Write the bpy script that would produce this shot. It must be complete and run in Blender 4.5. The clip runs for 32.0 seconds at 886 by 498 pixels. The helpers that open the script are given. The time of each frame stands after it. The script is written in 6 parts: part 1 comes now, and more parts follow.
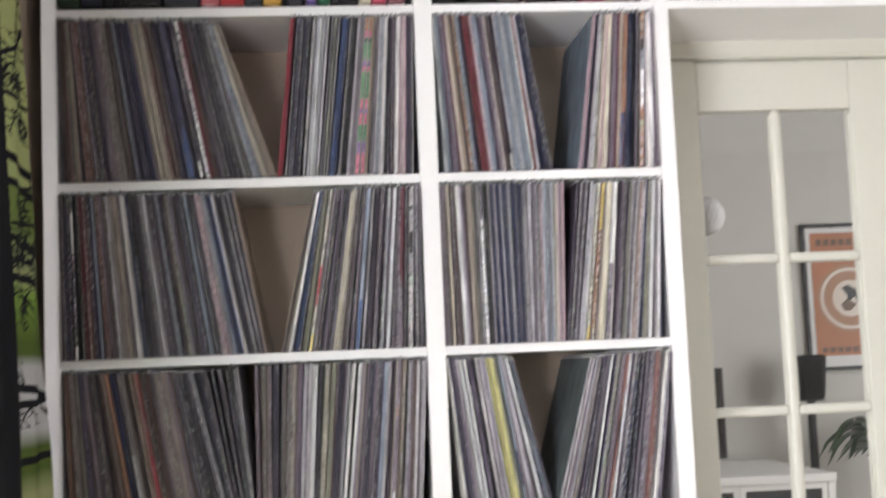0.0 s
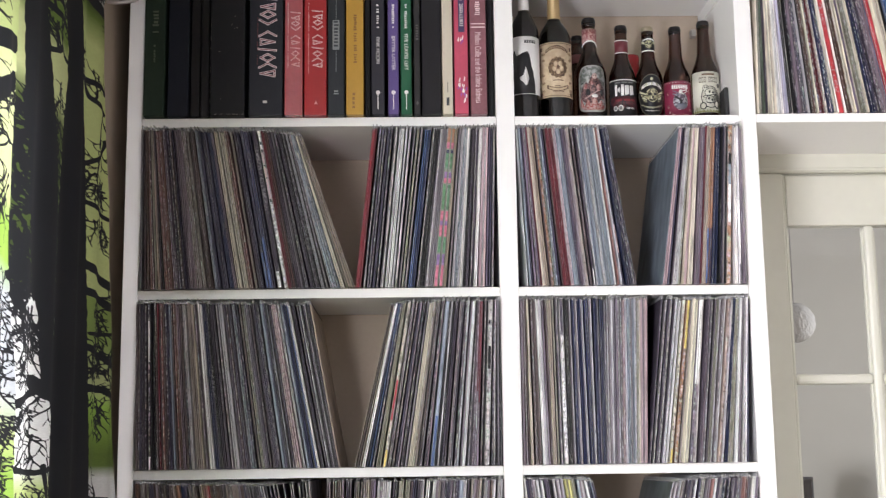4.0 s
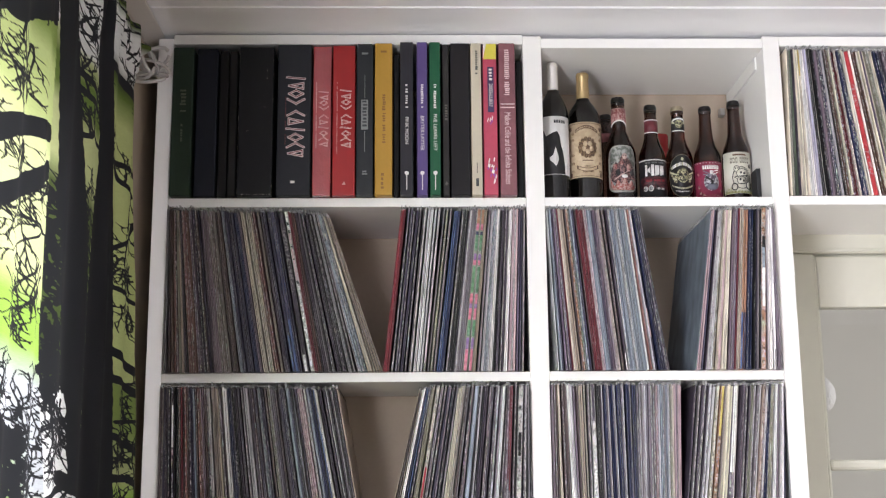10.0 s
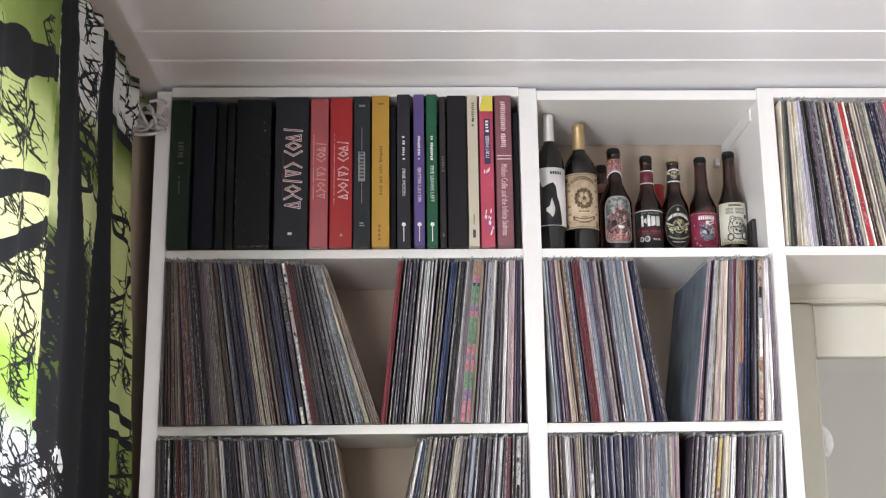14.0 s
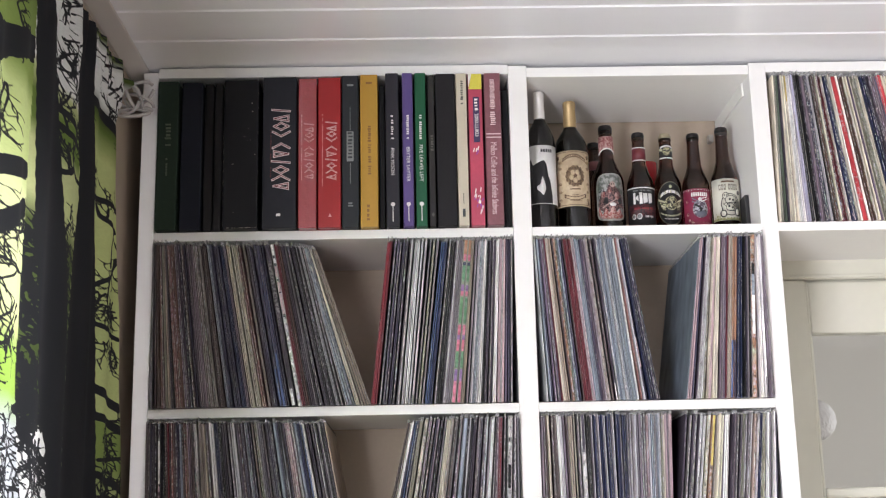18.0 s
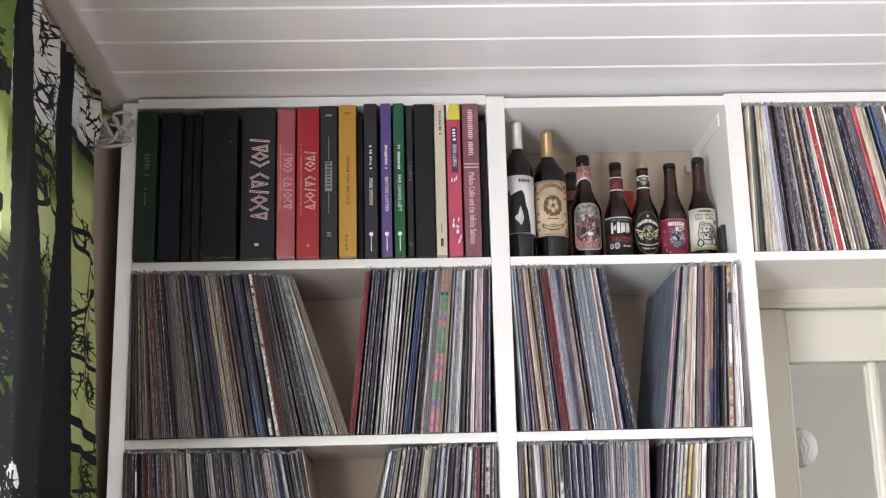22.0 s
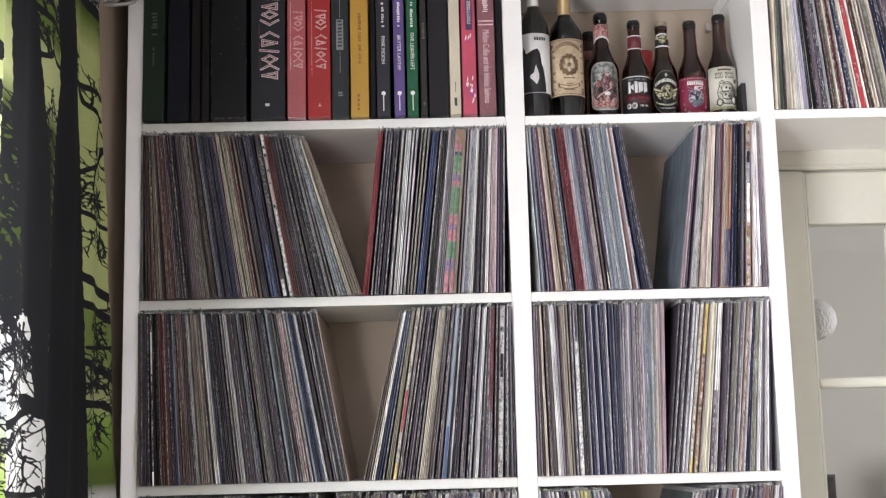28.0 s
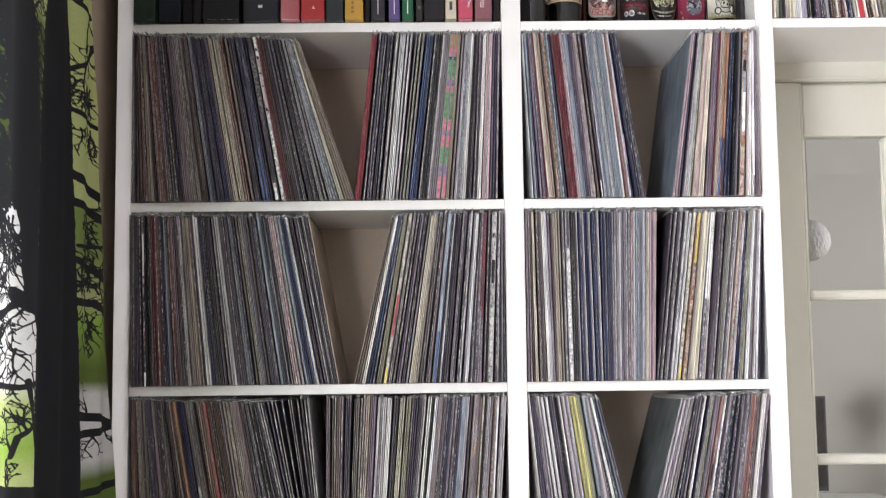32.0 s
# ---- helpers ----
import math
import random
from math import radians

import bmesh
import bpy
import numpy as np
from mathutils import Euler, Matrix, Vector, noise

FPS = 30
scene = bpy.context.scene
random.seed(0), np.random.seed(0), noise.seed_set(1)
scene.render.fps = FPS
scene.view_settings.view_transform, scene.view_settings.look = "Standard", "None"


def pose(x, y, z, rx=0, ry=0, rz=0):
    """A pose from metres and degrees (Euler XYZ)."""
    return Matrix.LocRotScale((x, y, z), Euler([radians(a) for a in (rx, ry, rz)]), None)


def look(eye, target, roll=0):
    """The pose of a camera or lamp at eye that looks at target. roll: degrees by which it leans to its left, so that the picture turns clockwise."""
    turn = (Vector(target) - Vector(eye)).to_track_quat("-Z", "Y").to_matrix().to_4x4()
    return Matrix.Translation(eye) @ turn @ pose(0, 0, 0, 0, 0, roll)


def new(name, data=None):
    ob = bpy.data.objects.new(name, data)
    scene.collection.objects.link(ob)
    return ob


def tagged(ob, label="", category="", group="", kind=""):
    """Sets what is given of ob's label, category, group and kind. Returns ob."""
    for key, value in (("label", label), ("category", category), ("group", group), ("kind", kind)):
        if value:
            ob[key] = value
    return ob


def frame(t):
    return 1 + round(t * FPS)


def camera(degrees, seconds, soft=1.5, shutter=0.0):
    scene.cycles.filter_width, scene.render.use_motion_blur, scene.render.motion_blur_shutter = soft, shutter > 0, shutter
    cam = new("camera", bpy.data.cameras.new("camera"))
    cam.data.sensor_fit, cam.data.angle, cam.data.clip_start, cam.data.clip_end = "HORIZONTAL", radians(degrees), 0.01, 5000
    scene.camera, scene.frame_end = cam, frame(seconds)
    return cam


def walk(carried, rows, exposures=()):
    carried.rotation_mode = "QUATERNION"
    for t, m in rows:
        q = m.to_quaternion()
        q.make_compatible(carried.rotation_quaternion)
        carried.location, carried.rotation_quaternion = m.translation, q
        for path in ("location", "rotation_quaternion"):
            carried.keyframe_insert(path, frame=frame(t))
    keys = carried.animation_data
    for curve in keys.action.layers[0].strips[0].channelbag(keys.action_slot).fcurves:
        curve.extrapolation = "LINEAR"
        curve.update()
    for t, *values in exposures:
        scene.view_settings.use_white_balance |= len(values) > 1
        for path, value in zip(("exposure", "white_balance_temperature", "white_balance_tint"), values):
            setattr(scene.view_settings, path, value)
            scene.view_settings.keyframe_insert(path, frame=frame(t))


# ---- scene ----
cam = camera(38.7, 32.0, soft=1.2, shutter=0.4)
PATH = [
    (0, (0.535, -2.448, 1.377), (0.720, -0.467, 1.565), -2.4),
    (0.2, (0.536, -2.431, 1.378), (0.66, -0.441, 1.5171), -1.7),
    (0.5, (0.54, -2.417, 1.383), (0.625, -0.424, 1.5185), -1.0),
    (1, (0.531, -2.422, 1.383), (0.636, -0.43, 1.5145), -1.3),
    (1.3, (0.531, -2.426, 1.391), (0.633, -0.432, 1.5074), -1.6),
    (1.5, (0.534, -2.421, 1.39), (0.626, -0.428, 1.5078), -1.9),
    (2, (0.543, -2.418, 1.399), (0.605, -0.426, 1.5387), -1.5),
    (2.2, (0.528, -2.419, 1.402), (0.574, -0.426, 1.5499), -1.6),
    (2.5, (0.52, -2.412, 1.401), (0.54, -0.418, 1.5374), -1.4),
    (2.7, (0.53, -2.412, 1.401), (0.561, -0.42, 1.573), -1.5),
    (3, (0.532, -2.412, 1.405), (0.569, -0.421, 1.5867), -1.4),
    (3.2, (0.538, -2.408, 1.426), (0.6, -0.42, 1.64), -1.1),
    (3.5, (0.557, -2.41, 1.425), (0.639, -0.435, 1.729), -1.0),
    (3.7, (0.538, -2.418, 1.435), (0.624, -0.444, 1.749), -0.5),
    (4, (0.551, -2.411, 1.432), (0.604, -0.439, 1.762), -0.8),
    (4.5, (0.545, -2.407, 1.448), (0.573, -0.435, 1.781), -0.4),
    (6.5, (0.519, -2.402, 1.484), (0.591, -0.459, 1.952), -1.3),
    (7, (0.516, -2.395, 1.479), (0.581, -0.447, 1.932), -1.3),
    (7.5, (0.513, -2.397, 1.489), (0.587, -0.451, 1.943), -1.3),
    (8, (0.509, -2.404, 1.506), (0.564, -0.454, 1.948), -0.9),
    (8.5, (0.508, -2.399, 1.498), (0.553, -0.448, 1.937), -0.6),
    (9, (0.501, -2.396, 1.512), (0.547, -0.445, 1.948), -0.3),
    (9.5, (0.509, -2.385, 1.491), (0.555, -0.434, 1.928), -0.1),
    (10, (0.503, -2.38, 1.489), (0.551, -0.425, 1.907), -0.5),
    (10.5, (0.504, -2.379, 1.487), (0.547, -0.423, 1.901), -0.3),
    (11, (0.5, -2.38, 1.489), (0.556, -0.426, 1.915), -0.5),
    (11.5, (0.504, -2.382, 1.497), (0.555, -0.429, 1.923), -0.5),
    (12, (0.49, -2.388, 1.509), (0.552, -0.449, 1.995), -0.5),
    (12.5, (0.505, -2.383, 1.489), (0.557, -0.449, 1.998), -0.3),
    (13, (0.508, -2.383, 1.502), (0.577, -0.441, 1.974), -0.9),
    (13.5, (0.495, -2.387, 1.508), (0.563, -0.447, 1.989), -1.0),
    (14, (0.498, -2.385, 1.501), (0.555, -0.446, 1.988), -0.7),
    (14.5, (0.505, -2.384, 1.505), (0.556, -0.444, 1.988), -0.9),
    (15, (0.513, -2.386, 1.513), (0.574, -0.445, 1.99), -1.2),
    (15.5, (0.522, -2.378, 1.5), (0.586, -0.439, 1.983), -1.2),
    (17.5, (0.542, -2.374, 1.502), (0.582, -0.431, 1.973), -0.9),
    (18, (0.536, -2.369, 1.499), (0.578, -0.423, 1.959), -1.2),
    (18.5, (0.544, -2.378, 1.507), (0.581, -0.44, 1.997), -1.3),
    (19, (0.546, -2.38, 1.507), (0.592, -0.445, 2.007), -1.1),
    (19.5, (0.546, -2.38, 1.507), (0.607, -0.444, 2.005), -1.1),
    (20, (0.545, -2.378, 1.504), (0.6, -0.44, 1.994), -1.3),
    (20.5, (0.545, -2.378, 1.507), (0.593, -0.439, 1.994), -1.3),
    (21, (0.552, -2.375, 1.502), (0.609, -0.438, 1.998), -1.7),
    (21.5, (0.548, -2.377, 1.505), (0.606, -0.438, 1.995), -1.5),
    (22, (0.551, -2.378, 1.503), (0.616, -0.443, 2.003), -1.4),
    (22.5, (0.553, -2.38, 1.508), (0.611, -0.444, 2.006), -1.5),
    (23, (0.541, -2.375, 1.505), (0.589, -0.439, 2.003), -1.5),
    (23.5, (0.55, -2.375, 1.509), (0.583, -0.437, 2.002), -1.6),
    (24, (0.545, -2.373, 1.504), (0.602, -0.437, 2.004), -1.7),
    (24.5, (0.551, -2.372, 1.502), (0.615, -0.436, 1.999), -1.6),
    (26.5, (0.561, -2.356, 1.482), (0.608, -0.402, 1.903), -1.3),
    (27, (0.558, -2.35, 1.485), (0.595, -0.389, 1.876), -1.5),
    (27.5, (0.561, -2.348, 1.472), (0.599, -0.382, 1.84), -1.6),
    (28, (0.566, -2.341, 1.461), (0.593, -0.368, 1.785), -1.4),
    (28.5, (0.566, -2.338, 1.455), (0.604, -0.362, 1.764), -1.1),
    (29, (0.573, -2.334, 1.451), (0.61, -0.354, 1.735), -0.9),
    (29.5, (0.576, -2.332, 1.45), (0.621, -0.352, 1.733), -1.0),
    (30, (0.572, -2.335, 1.457), (0.626, -0.357, 1.747), -0.8),
    (30.5, (0.578, -2.335, 1.447), (0.624, -0.356, 1.731), -0.7),
    (31, (0.571, -2.332, 1.441), (0.593, -0.351, 1.714), -0.8),
    (31.5, (0.577, -2.333, 1.432), (0.599, -0.347, 1.673), -0.8),
    (32, (0.575, -2.332, 1.425), (0.604, -0.343, 1.632), -0.7),
]
walk(cam, [(t, look(eye, target, roll)) for t, eye, target, roll in PATH], exposures=[(0.0, -0.12), (1.0, -0.06), (2.0, 0.02), (3.5, 0.0), (32.0, 0.0)])


# ---- light ----
world = bpy.data.worlds.new("sky")
scene.world = world
world.use_nodes = True
wn = world.node_tree.nodes
sky = wn.new("ShaderNodeTexSky")
sky.sky_type, sky.sun_disc = "NISHITA", False
sky.sun_elevation, sky.sun_rotation = radians(35), radians(200)
world.node_tree.links.new(sky.outputs[0], wn["Background"].inputs[0])
wn["Background"].inputs[1].default_value = 0.12


def area_light(name, m, sx, sy, watts, colour=(1.0, 0.98, 0.95)):
    d = bpy.data.lights.new(name, "AREA")
    d.shape, d.size, d.size_y, d.energy, d.color = "RECTANGLE", sx, sy, watts, colour
    ob = new(name, d)
    ob.matrix_world = m
    return ob


# daylight at the side window and behind the curtain, plus two unseen fill lamps
# weak fill added behind the camera, to soften the side light
area_light("window_daylight", look((1.68, -3.30, 1.55), (1.5, 0, 1.65)), 1.35, 1.35, 2.5, (0.885, 0.89, 1.0))
area_light("side_window_daylight", look((-0.05, -2.26, 1.40), (1.0, -2.20, 1.45)), 1.10, 1.35, 134, (0.90, 0.89, 0.970))
area_light("curtain_window_daylight", look((-0.24, -1.25, 1.39), (1.0, -1.25, 1.39)), 1.25, 1.28, 26, (0.98, 0.96, 1.0))
# added fill that brightens the next room; the wall beside it has no opening
area_light("next_room_daylight", look((5.1, 2.3, 1.5), (2.4, 2.8, 1.3)), 2.9, 2.0, 128, (0.98, 0.985, 1.0))

# ---- materials ----


def mat(name, colour, rough=0.5, grain=0.06, scale=40.0, bump=0.05, metal=0.0, coat=0.0, patch=0.05, spec=0.5, stretch=(1, 1, 1)):
    m = bpy.data.materials.new(name)
    m.use_nodes = True
    n, l = m.node_tree.nodes, m.node_tree.links
    b = n["Principled BSDF"]
    tc = n.new("ShaderNodeTexCoord")
    mp = n.new("ShaderNodeMapping")
    mp.inputs["Scale"].default_value = stretch
    l.new(tc.outputs["Object"], mp.inputs["Vector"])
    fine, wide = n.new("ShaderNodeTexNoise"), n.new("ShaderNodeTexNoise")
    fine.inputs["Scale"].default_value, fine.inputs["Detail"].default_value = scale, 6
    wide.inputs["Scale"].default_value, wide.inputs["Detail"].default_value = scale / 14, 3
    l.new(mp.outputs[0], fine.inputs["Vector"])
    l.new(mp.outputs[0], wide.inputs["Vector"])
    v1, v2 = n.new("ShaderNodeMapRange"), n.new("ShaderNodeMapRange")
    v1.inputs["To Min"].default_value, v1.inputs["To Max"].default_value = 1 - grain, 1 + grain
    v2.inputs["To Min"].default_value, v2.inputs["To Max"].default_value = 1 - patch, 1 + patch
    l.new(fine.outputs[0], v1.inputs["Value"])
    l.new(wide.outputs[0], v2.inputs["Value"])
    mul = n.new("ShaderNodeMath")
    mul.operation = "MULTIPLY"
    l.new(v1.outputs[0], mul.inputs[0])
    l.new(v2.outputs[0], mul.inputs[1])
    sc = n.new("ShaderNodeVectorMath")
    sc.operation = "SCALE"
    sc.inputs[0].default_value = colour
    l.new(mul.outputs[0], sc.inputs["Scale"])
    l.new(sc.outputs[0], b.inputs["Base Color"])
    b.inputs["Roughness"].default_value, b.inputs["Metallic"].default_value = rough, metal
    b.inputs["Coat Weight"].default_value, b.inputs["Coat Roughness"].default_value = coat, 0.15
    b.inputs["Specular IOR Level"].default_value = spec
    if bump:
        bp = n.new("ShaderNodeBump")
        bp.inputs["Strength"].default_value, bp.inputs["Distance"].default_value = bump, 0.002
        l.new(fine.outputs[0], bp.inputs["Height"])
        l.new(bp.outputs[0], b.inputs["Normal"])
    return m


def glass(name, colour, rough=0.0, ior=1.45):
    m = bpy.data.materials.new(name)
    m.use_nodes = True
    b = m.node_tree.nodes["Principled BSDF"]
    b.inputs["Base Color"].default_value = (*colour, 1)
    b.inputs["Transmission Weight"].default_value, b.inputs["Roughness"].default_value, b.inputs["IOR"].default_value = 1, rough, ior
    return m


WHITE = mat("white_laminate", (0.80, 0.79, 0.77), 0.42, 0.02, 60, 0.03, patch=0.03)
EDGE = mat("white_edge_band", (0.83, 0.82, 0.80), 0.35, 0.02, 80, 0.02, patch=0.02)
CEIL = mat("glossy_white_paint", (0.89, 0.89, 0.92), 0.22, 0.02, 30, 0.04, patch=0.03, stretch=(0.2, 1, 1))
WALL = mat("beige_wall_paint", (0.42, 0.345, 0.272), 0.85, 0.05, 120, 0.15, patch=0.06)
ROOMWALL = mat("grey_wall_paint", (0.36, 0.345, 0.325), 0.85, 0.04, 120, 0.1)
GREYWALL = mat("pale_grey_wall_paint", (0.56, 0.55, 0.51), 0.85, 0.04, 100, 0.1)
CREAM = mat("cream_gloss_paint", (0.64, 0.635, 0.545), 0.38, 0.03, 50, 0.05, patch=0.04)
TRIM = mat("off_white_trim_paint", (0.60, 0.575, 0.55), 0.45, 0.03, 50, 0.04)
WOODFLOOR = mat("pine_floor", (0.33, 0.27, 0.21), 0.45, 0.25, 14, 0.08, stretch=(12, 1, 1))
PANE = glass("window_glass", (1, 1, 1))
BLACK = mat("black_board", (0.018, 0.018, 0.020), 0.5, 0.2, 60, 0.05)
CORD = mat("white_plastic_cord", (0.43, 0.41, 0.39), 0.4, 0.03, 90, 0.02)


def sleeve_material(name, joined=False, busy=False):
    """Printed card under thin plastic. The spine's colour comes from its record; a busy spine carries a small picture print."""
    m = bpy.data.materials.new(name)
    m.use_nodes = True
    n, l = m.node_tree.nodes, m.node_tree.links
    b = n["Principled BSDF"]
    tc, info = n.new("ShaderNodeTexCoord"), n.new("ShaderNodeObjectInfo")

    def maths(op, a, c):
        q = n.new("ShaderNodeMath")
        q.operation = op
        for i, v in enumerate((a, c)):
            if isinstance(v, (int, float)):
                q.inputs[i].default_value = v
            else:
                l.new(v, q.inputs[i])
        return q.outputs[0]

    def ranged(v, f0, f1, t0=0.0, t1=1.0):
        q = n.new("ShaderNodeMapRange")
        for key, x in (("From Min", f0), ("From Max", f1), ("To Min", t0), ("To Max", t1)):
            q.inputs[key].default_value = x
        l.new(v, q.inputs["Value"])
        return q.outputs[0]

    def mixed(f, a, c):
        q = n.new("ShaderNodeMix")
        q.data_type = "RGBA"
        l.new(f, q.inputs["Factor"])
        l.new(a, q.inputs["A"])
        l.new(c, q.inputs["B"])
        return q.outputs["Result"]

    if joined:
        isle, tint = n.new("ShaderNodeNewGeometry"), n.new("ShaderNodeAttribute")
        tint.attribute_name = "print_colour"
        w, colour, loud = maths("MULTIPLY", isle.outputs["Random Per Island"], 90), tint.outputs["Color"], tint.outputs["Alpha"]
    else:
        w, colour, loud = maths("MULTIPLY", info.outputs["Random"], 90), info.outputs["Color"], None

    def noise4(detail, stretch):
        mp, t = n.new("ShaderNodeMapping"), n.new("ShaderNodeTexNoise")
        mp.inputs["Scale"].default_value = stretch
        l.new(tc.outputs["Object"], mp.inputs["Vector"])
        t.noise_dimensions = "4D"
        t.inputs["Scale"].default_value, t.inputs["Detail"].default_value = 1, detail
        l.new(mp.outputs[0], t.inputs["Vector"])
        l.new(w, t.inputs["W"])
        return t

    across = 160 if joined else 1.2
    face, sepn = n.new("ShaderNodeNewGeometry"), n.new("ShaderNodeSeparateXYZ")
    l.new(face.outputs["Normal"], sepn.inputs[0])
    spine = maths("LESS_THAN", sepn.outputs["Y"], -0.6)
    # soft wear along the card
    stain = noise4(3, (across * 0.3, 30, 16))
    sc = n.new("ShaderNodeVectorMath")
    sc.operation = "SCALE"
    l.new(colour, sc.inputs[0])
    l.new(ranged(stain.outputs[0], 0.3, 0.7, 0.60, 1.40), sc.inputs["Scale"])
    base = sc.outputs[0]
    if joined or busy:
        # picture print: light, dark and coloured flecks
        light, hue, dots = noise4(2, (across, 8, 95)), noise4(1, (across * 0.4, 8, 42)), noise4(2, (across * 1.4, 8, 210))
        tinted = n.new("ShaderNodeHueSaturation")
        tinted.inputs["Saturation"].default_value, tinted.inputs["Value"].default_value = 0.55, 0.55
        l.new(hue.outputs["Color"], tinted.inputs["Color"])
        scv = n.new("ShaderNodeVectorMath")
        scv.operation = "SCALE"
        l.new(tinted.outputs[0], scv.inputs[0])
        l.new(ranged(light.outputs[0], 0.42, 0.58, 0.06, 1.9), scv.inputs["Scale"])
        amount = ranged(dots.outputs[0], 0.42, 0.56, 0.0, 0.72)
        if joined:
            amount = maths("MULTIPLY", amount, maths("GREATER_THAN", loud, 0.5))
        base = mixed(maths("MULTIPLY", amount, spine), base, scv.outputs[0])
    # pale broken lines painted along the spine's edges, for the light they catch
    fold, highlight_breaks, worn = n.new("ShaderNodeAttribute"), noise4(2, (0.01, 8, 70)), n.new("ShaderNodeRGB")
    fold.attribute_name = "fold"
    worn.outputs[0].default_value = (0.34, 0.33, 0.33, 1)
    base = mixed(maths("MULTIPLY", maths("MULTIPLY", ranged(fold.outputs["Fac"], 0.15, 0.8, 0.0, 0.62), spine), ranged(highlight_breaks.outputs[0], 0.40, 0.62)), base, worn.outputs[0])
    # small writing on part of the spine
    letters, where = noise4(1, (across * 1.6, 10, 260)), noise4(0, (0.01, 0.5, 11))
    lit = maths("MULTIPLY", ranged(letters.outputs[0], 0.50, 0.58), maths("MULTIPLY", spine, ranged(where.outputs[0], 0.56, 0.62)))
    bw, grey = n.new("ShaderNodeRGBToBW"), n.new("ShaderNodeCombineColor")
    l.new(base, bw.inputs[0])
    tone = ranged(bw.outputs[0], 0.25, 0.35, 0.55, 0.05)
    for k in range(3):
        l.new(tone, grey.inputs[k])
    l.new(mixed(maths("MULTIPLY", lit, 0.34), base, grey.outputs[0]), b.inputs["Base Color"])
    b.inputs["Roughness"].default_value, b.inputs["Specular IOR Level"].default_value = 0.42, 0.16
    b.inputs["Coat Weight"].default_value, b.inputs["Coat Roughness"].default_value = 0.04, 0.3
    return m


SLEEVE_JOINED = sleeve_material("printed_card_sleeves", joined=True)
SLEEVE, SLEEVE_BUSY = sleeve_material("printed_card_sleeve"), sleeve_material("picture_printed_card_sleeve", busy=True)


def film_material():
    m = bpy.data.materials.new("clear_plastic_film")
    m.use_nodes = True
    n, l = m.node_tree.nodes, m.node_tree.links
    b = n["Principled BSDF"]
    b.inputs["Base Color"].default_value, b.inputs["Roughness"].default_value = (0.72, 0.72, 0.72, 1), 0.3
    tr, mix = n.new("ShaderNodeBsdfTransparent"), n.new("ShaderNodeMixShader")
    mix.inputs[0].default_value = 0.26
    l.new(tr.outputs[0], mix.inputs[1])
    l.new(b.outputs[0], mix.inputs[2])
    l.new(mix.outputs[0], n["Material Output"].inputs[0])
    return m


FILM = film_material()

# ---- mesh helpers ----


def box(x0, x1, y0, y1, z0, z1, bevel=0.0, into=None):
    bm = into or bmesh.new()
    vs = [bm.verts.new(p) for p in ((x0, y0, z0), (x1, y0, z0), (x1, y1, z0), (x0, y1, z0), (x0, y0, z1), (x1, y0, z1), (x1, y1, z1), (x0, y1, z1))]
    fs = [bm.faces.new([vs[i] for i in q]) for q in ((3, 2, 1, 0), (4, 5, 6, 7), (0, 1, 5, 4), (1, 2, 6, 5), (2, 3, 7, 6), (3, 0, 4, 7))]
    if bevel:
        es = {e for f in fs for e in f.edges}
        bmesh.ops.bevel(bm, geom=list(es), offset=bevel, segments=2, affect="EDGES", profile=0.5)
    return bm


def lathe(profile, n=28, bm=None):
    """A turned solid from (radius, height) rows, from the base up."""
    bm = bm or bmesh.new()
    rings = [[bm.verts.new((r * math.cos(2 * math.pi * k / n), r * math.sin(2 * math.pi * k / n), z)) for k in range(n)] for r, z in profile]
    for a, b in zip(rings, rings[1:]):
        for k in range(n):
            bm.faces.new((a[k], a[(k + 1) % n], b[(k + 1) % n], b[k]))
    bm.faces.new(rings[0][::-1])
    bm.faces.new(rings[-1])
    return bm


def tube(points, radius, n=6, bm=None):
    bm = bm or bmesh.new()
    pts = [Vector(p) for p in points]
    rings = []
    for i, p in enumerate(pts):
        d = (pts[min(i + 1, len(pts) - 1)] - pts[max(i - 1, 0)]).normalized()
        a = d.cross(Vector((0.3, 0.2, 1))).normalized()
        b = d.cross(a)
        rings.append([bm.verts.new(p + radius * (a * math.cos(2 * math.pi * k / n) + b * math.sin(2 * math.pi * k / n))) for k in range(n)])
    for a, b in zip(rings, rings[1:]):
        for k in range(n):
            bm.faces.new((a[k], a[(k + 1) % n], b[(k + 1) % n], b[k]))
    bm.faces.new(rings[0][::-1])
    bm.faces.new(rings[-1])
    return bm


def meshed(name, bm, material, smooth=False):
    me = bpy.data.meshes.new(name)
    bmesh.ops.recalc_face_normals(bm, faces=bm.faces)
    bm.to_mesh(me)
    bm.free()
    me.materials.append(material)
    if smooth:
        for p in me.polygons:
            p.use_smooth = True
    return me


def part(name, bm, material, parent=None, label="", smooth=False):
    ob = new(name, meshed(name, bm, material, smooth))
    ob.parent = parent
    return tagged(ob, label)


def thing(name, label, category, at=(0, 0, 0), group="", kind=""):
    ob = new(name)
    ob.location = at
    return tagged(ob, label, category, group, kind)


# ---- structure ----
Z = [2.10, 1.76, 1.42, 1.083, 0.74, 0.40]     # tops of the shelves, from above
XL, XM0, XM1, XR0, XR1 = 0.030, 0.724, 0.761, 1.207, 1.241   # faces of the upright panels
BACK, CEILING = 0.29, 2.4405
LEFT = -0.032

tagged(part("floor", box(-0.3, 5.4, -3.5, 5.0, -0.05, 0.0), WOODFLOOR), "pine plank floor", "floor", kind="structure")

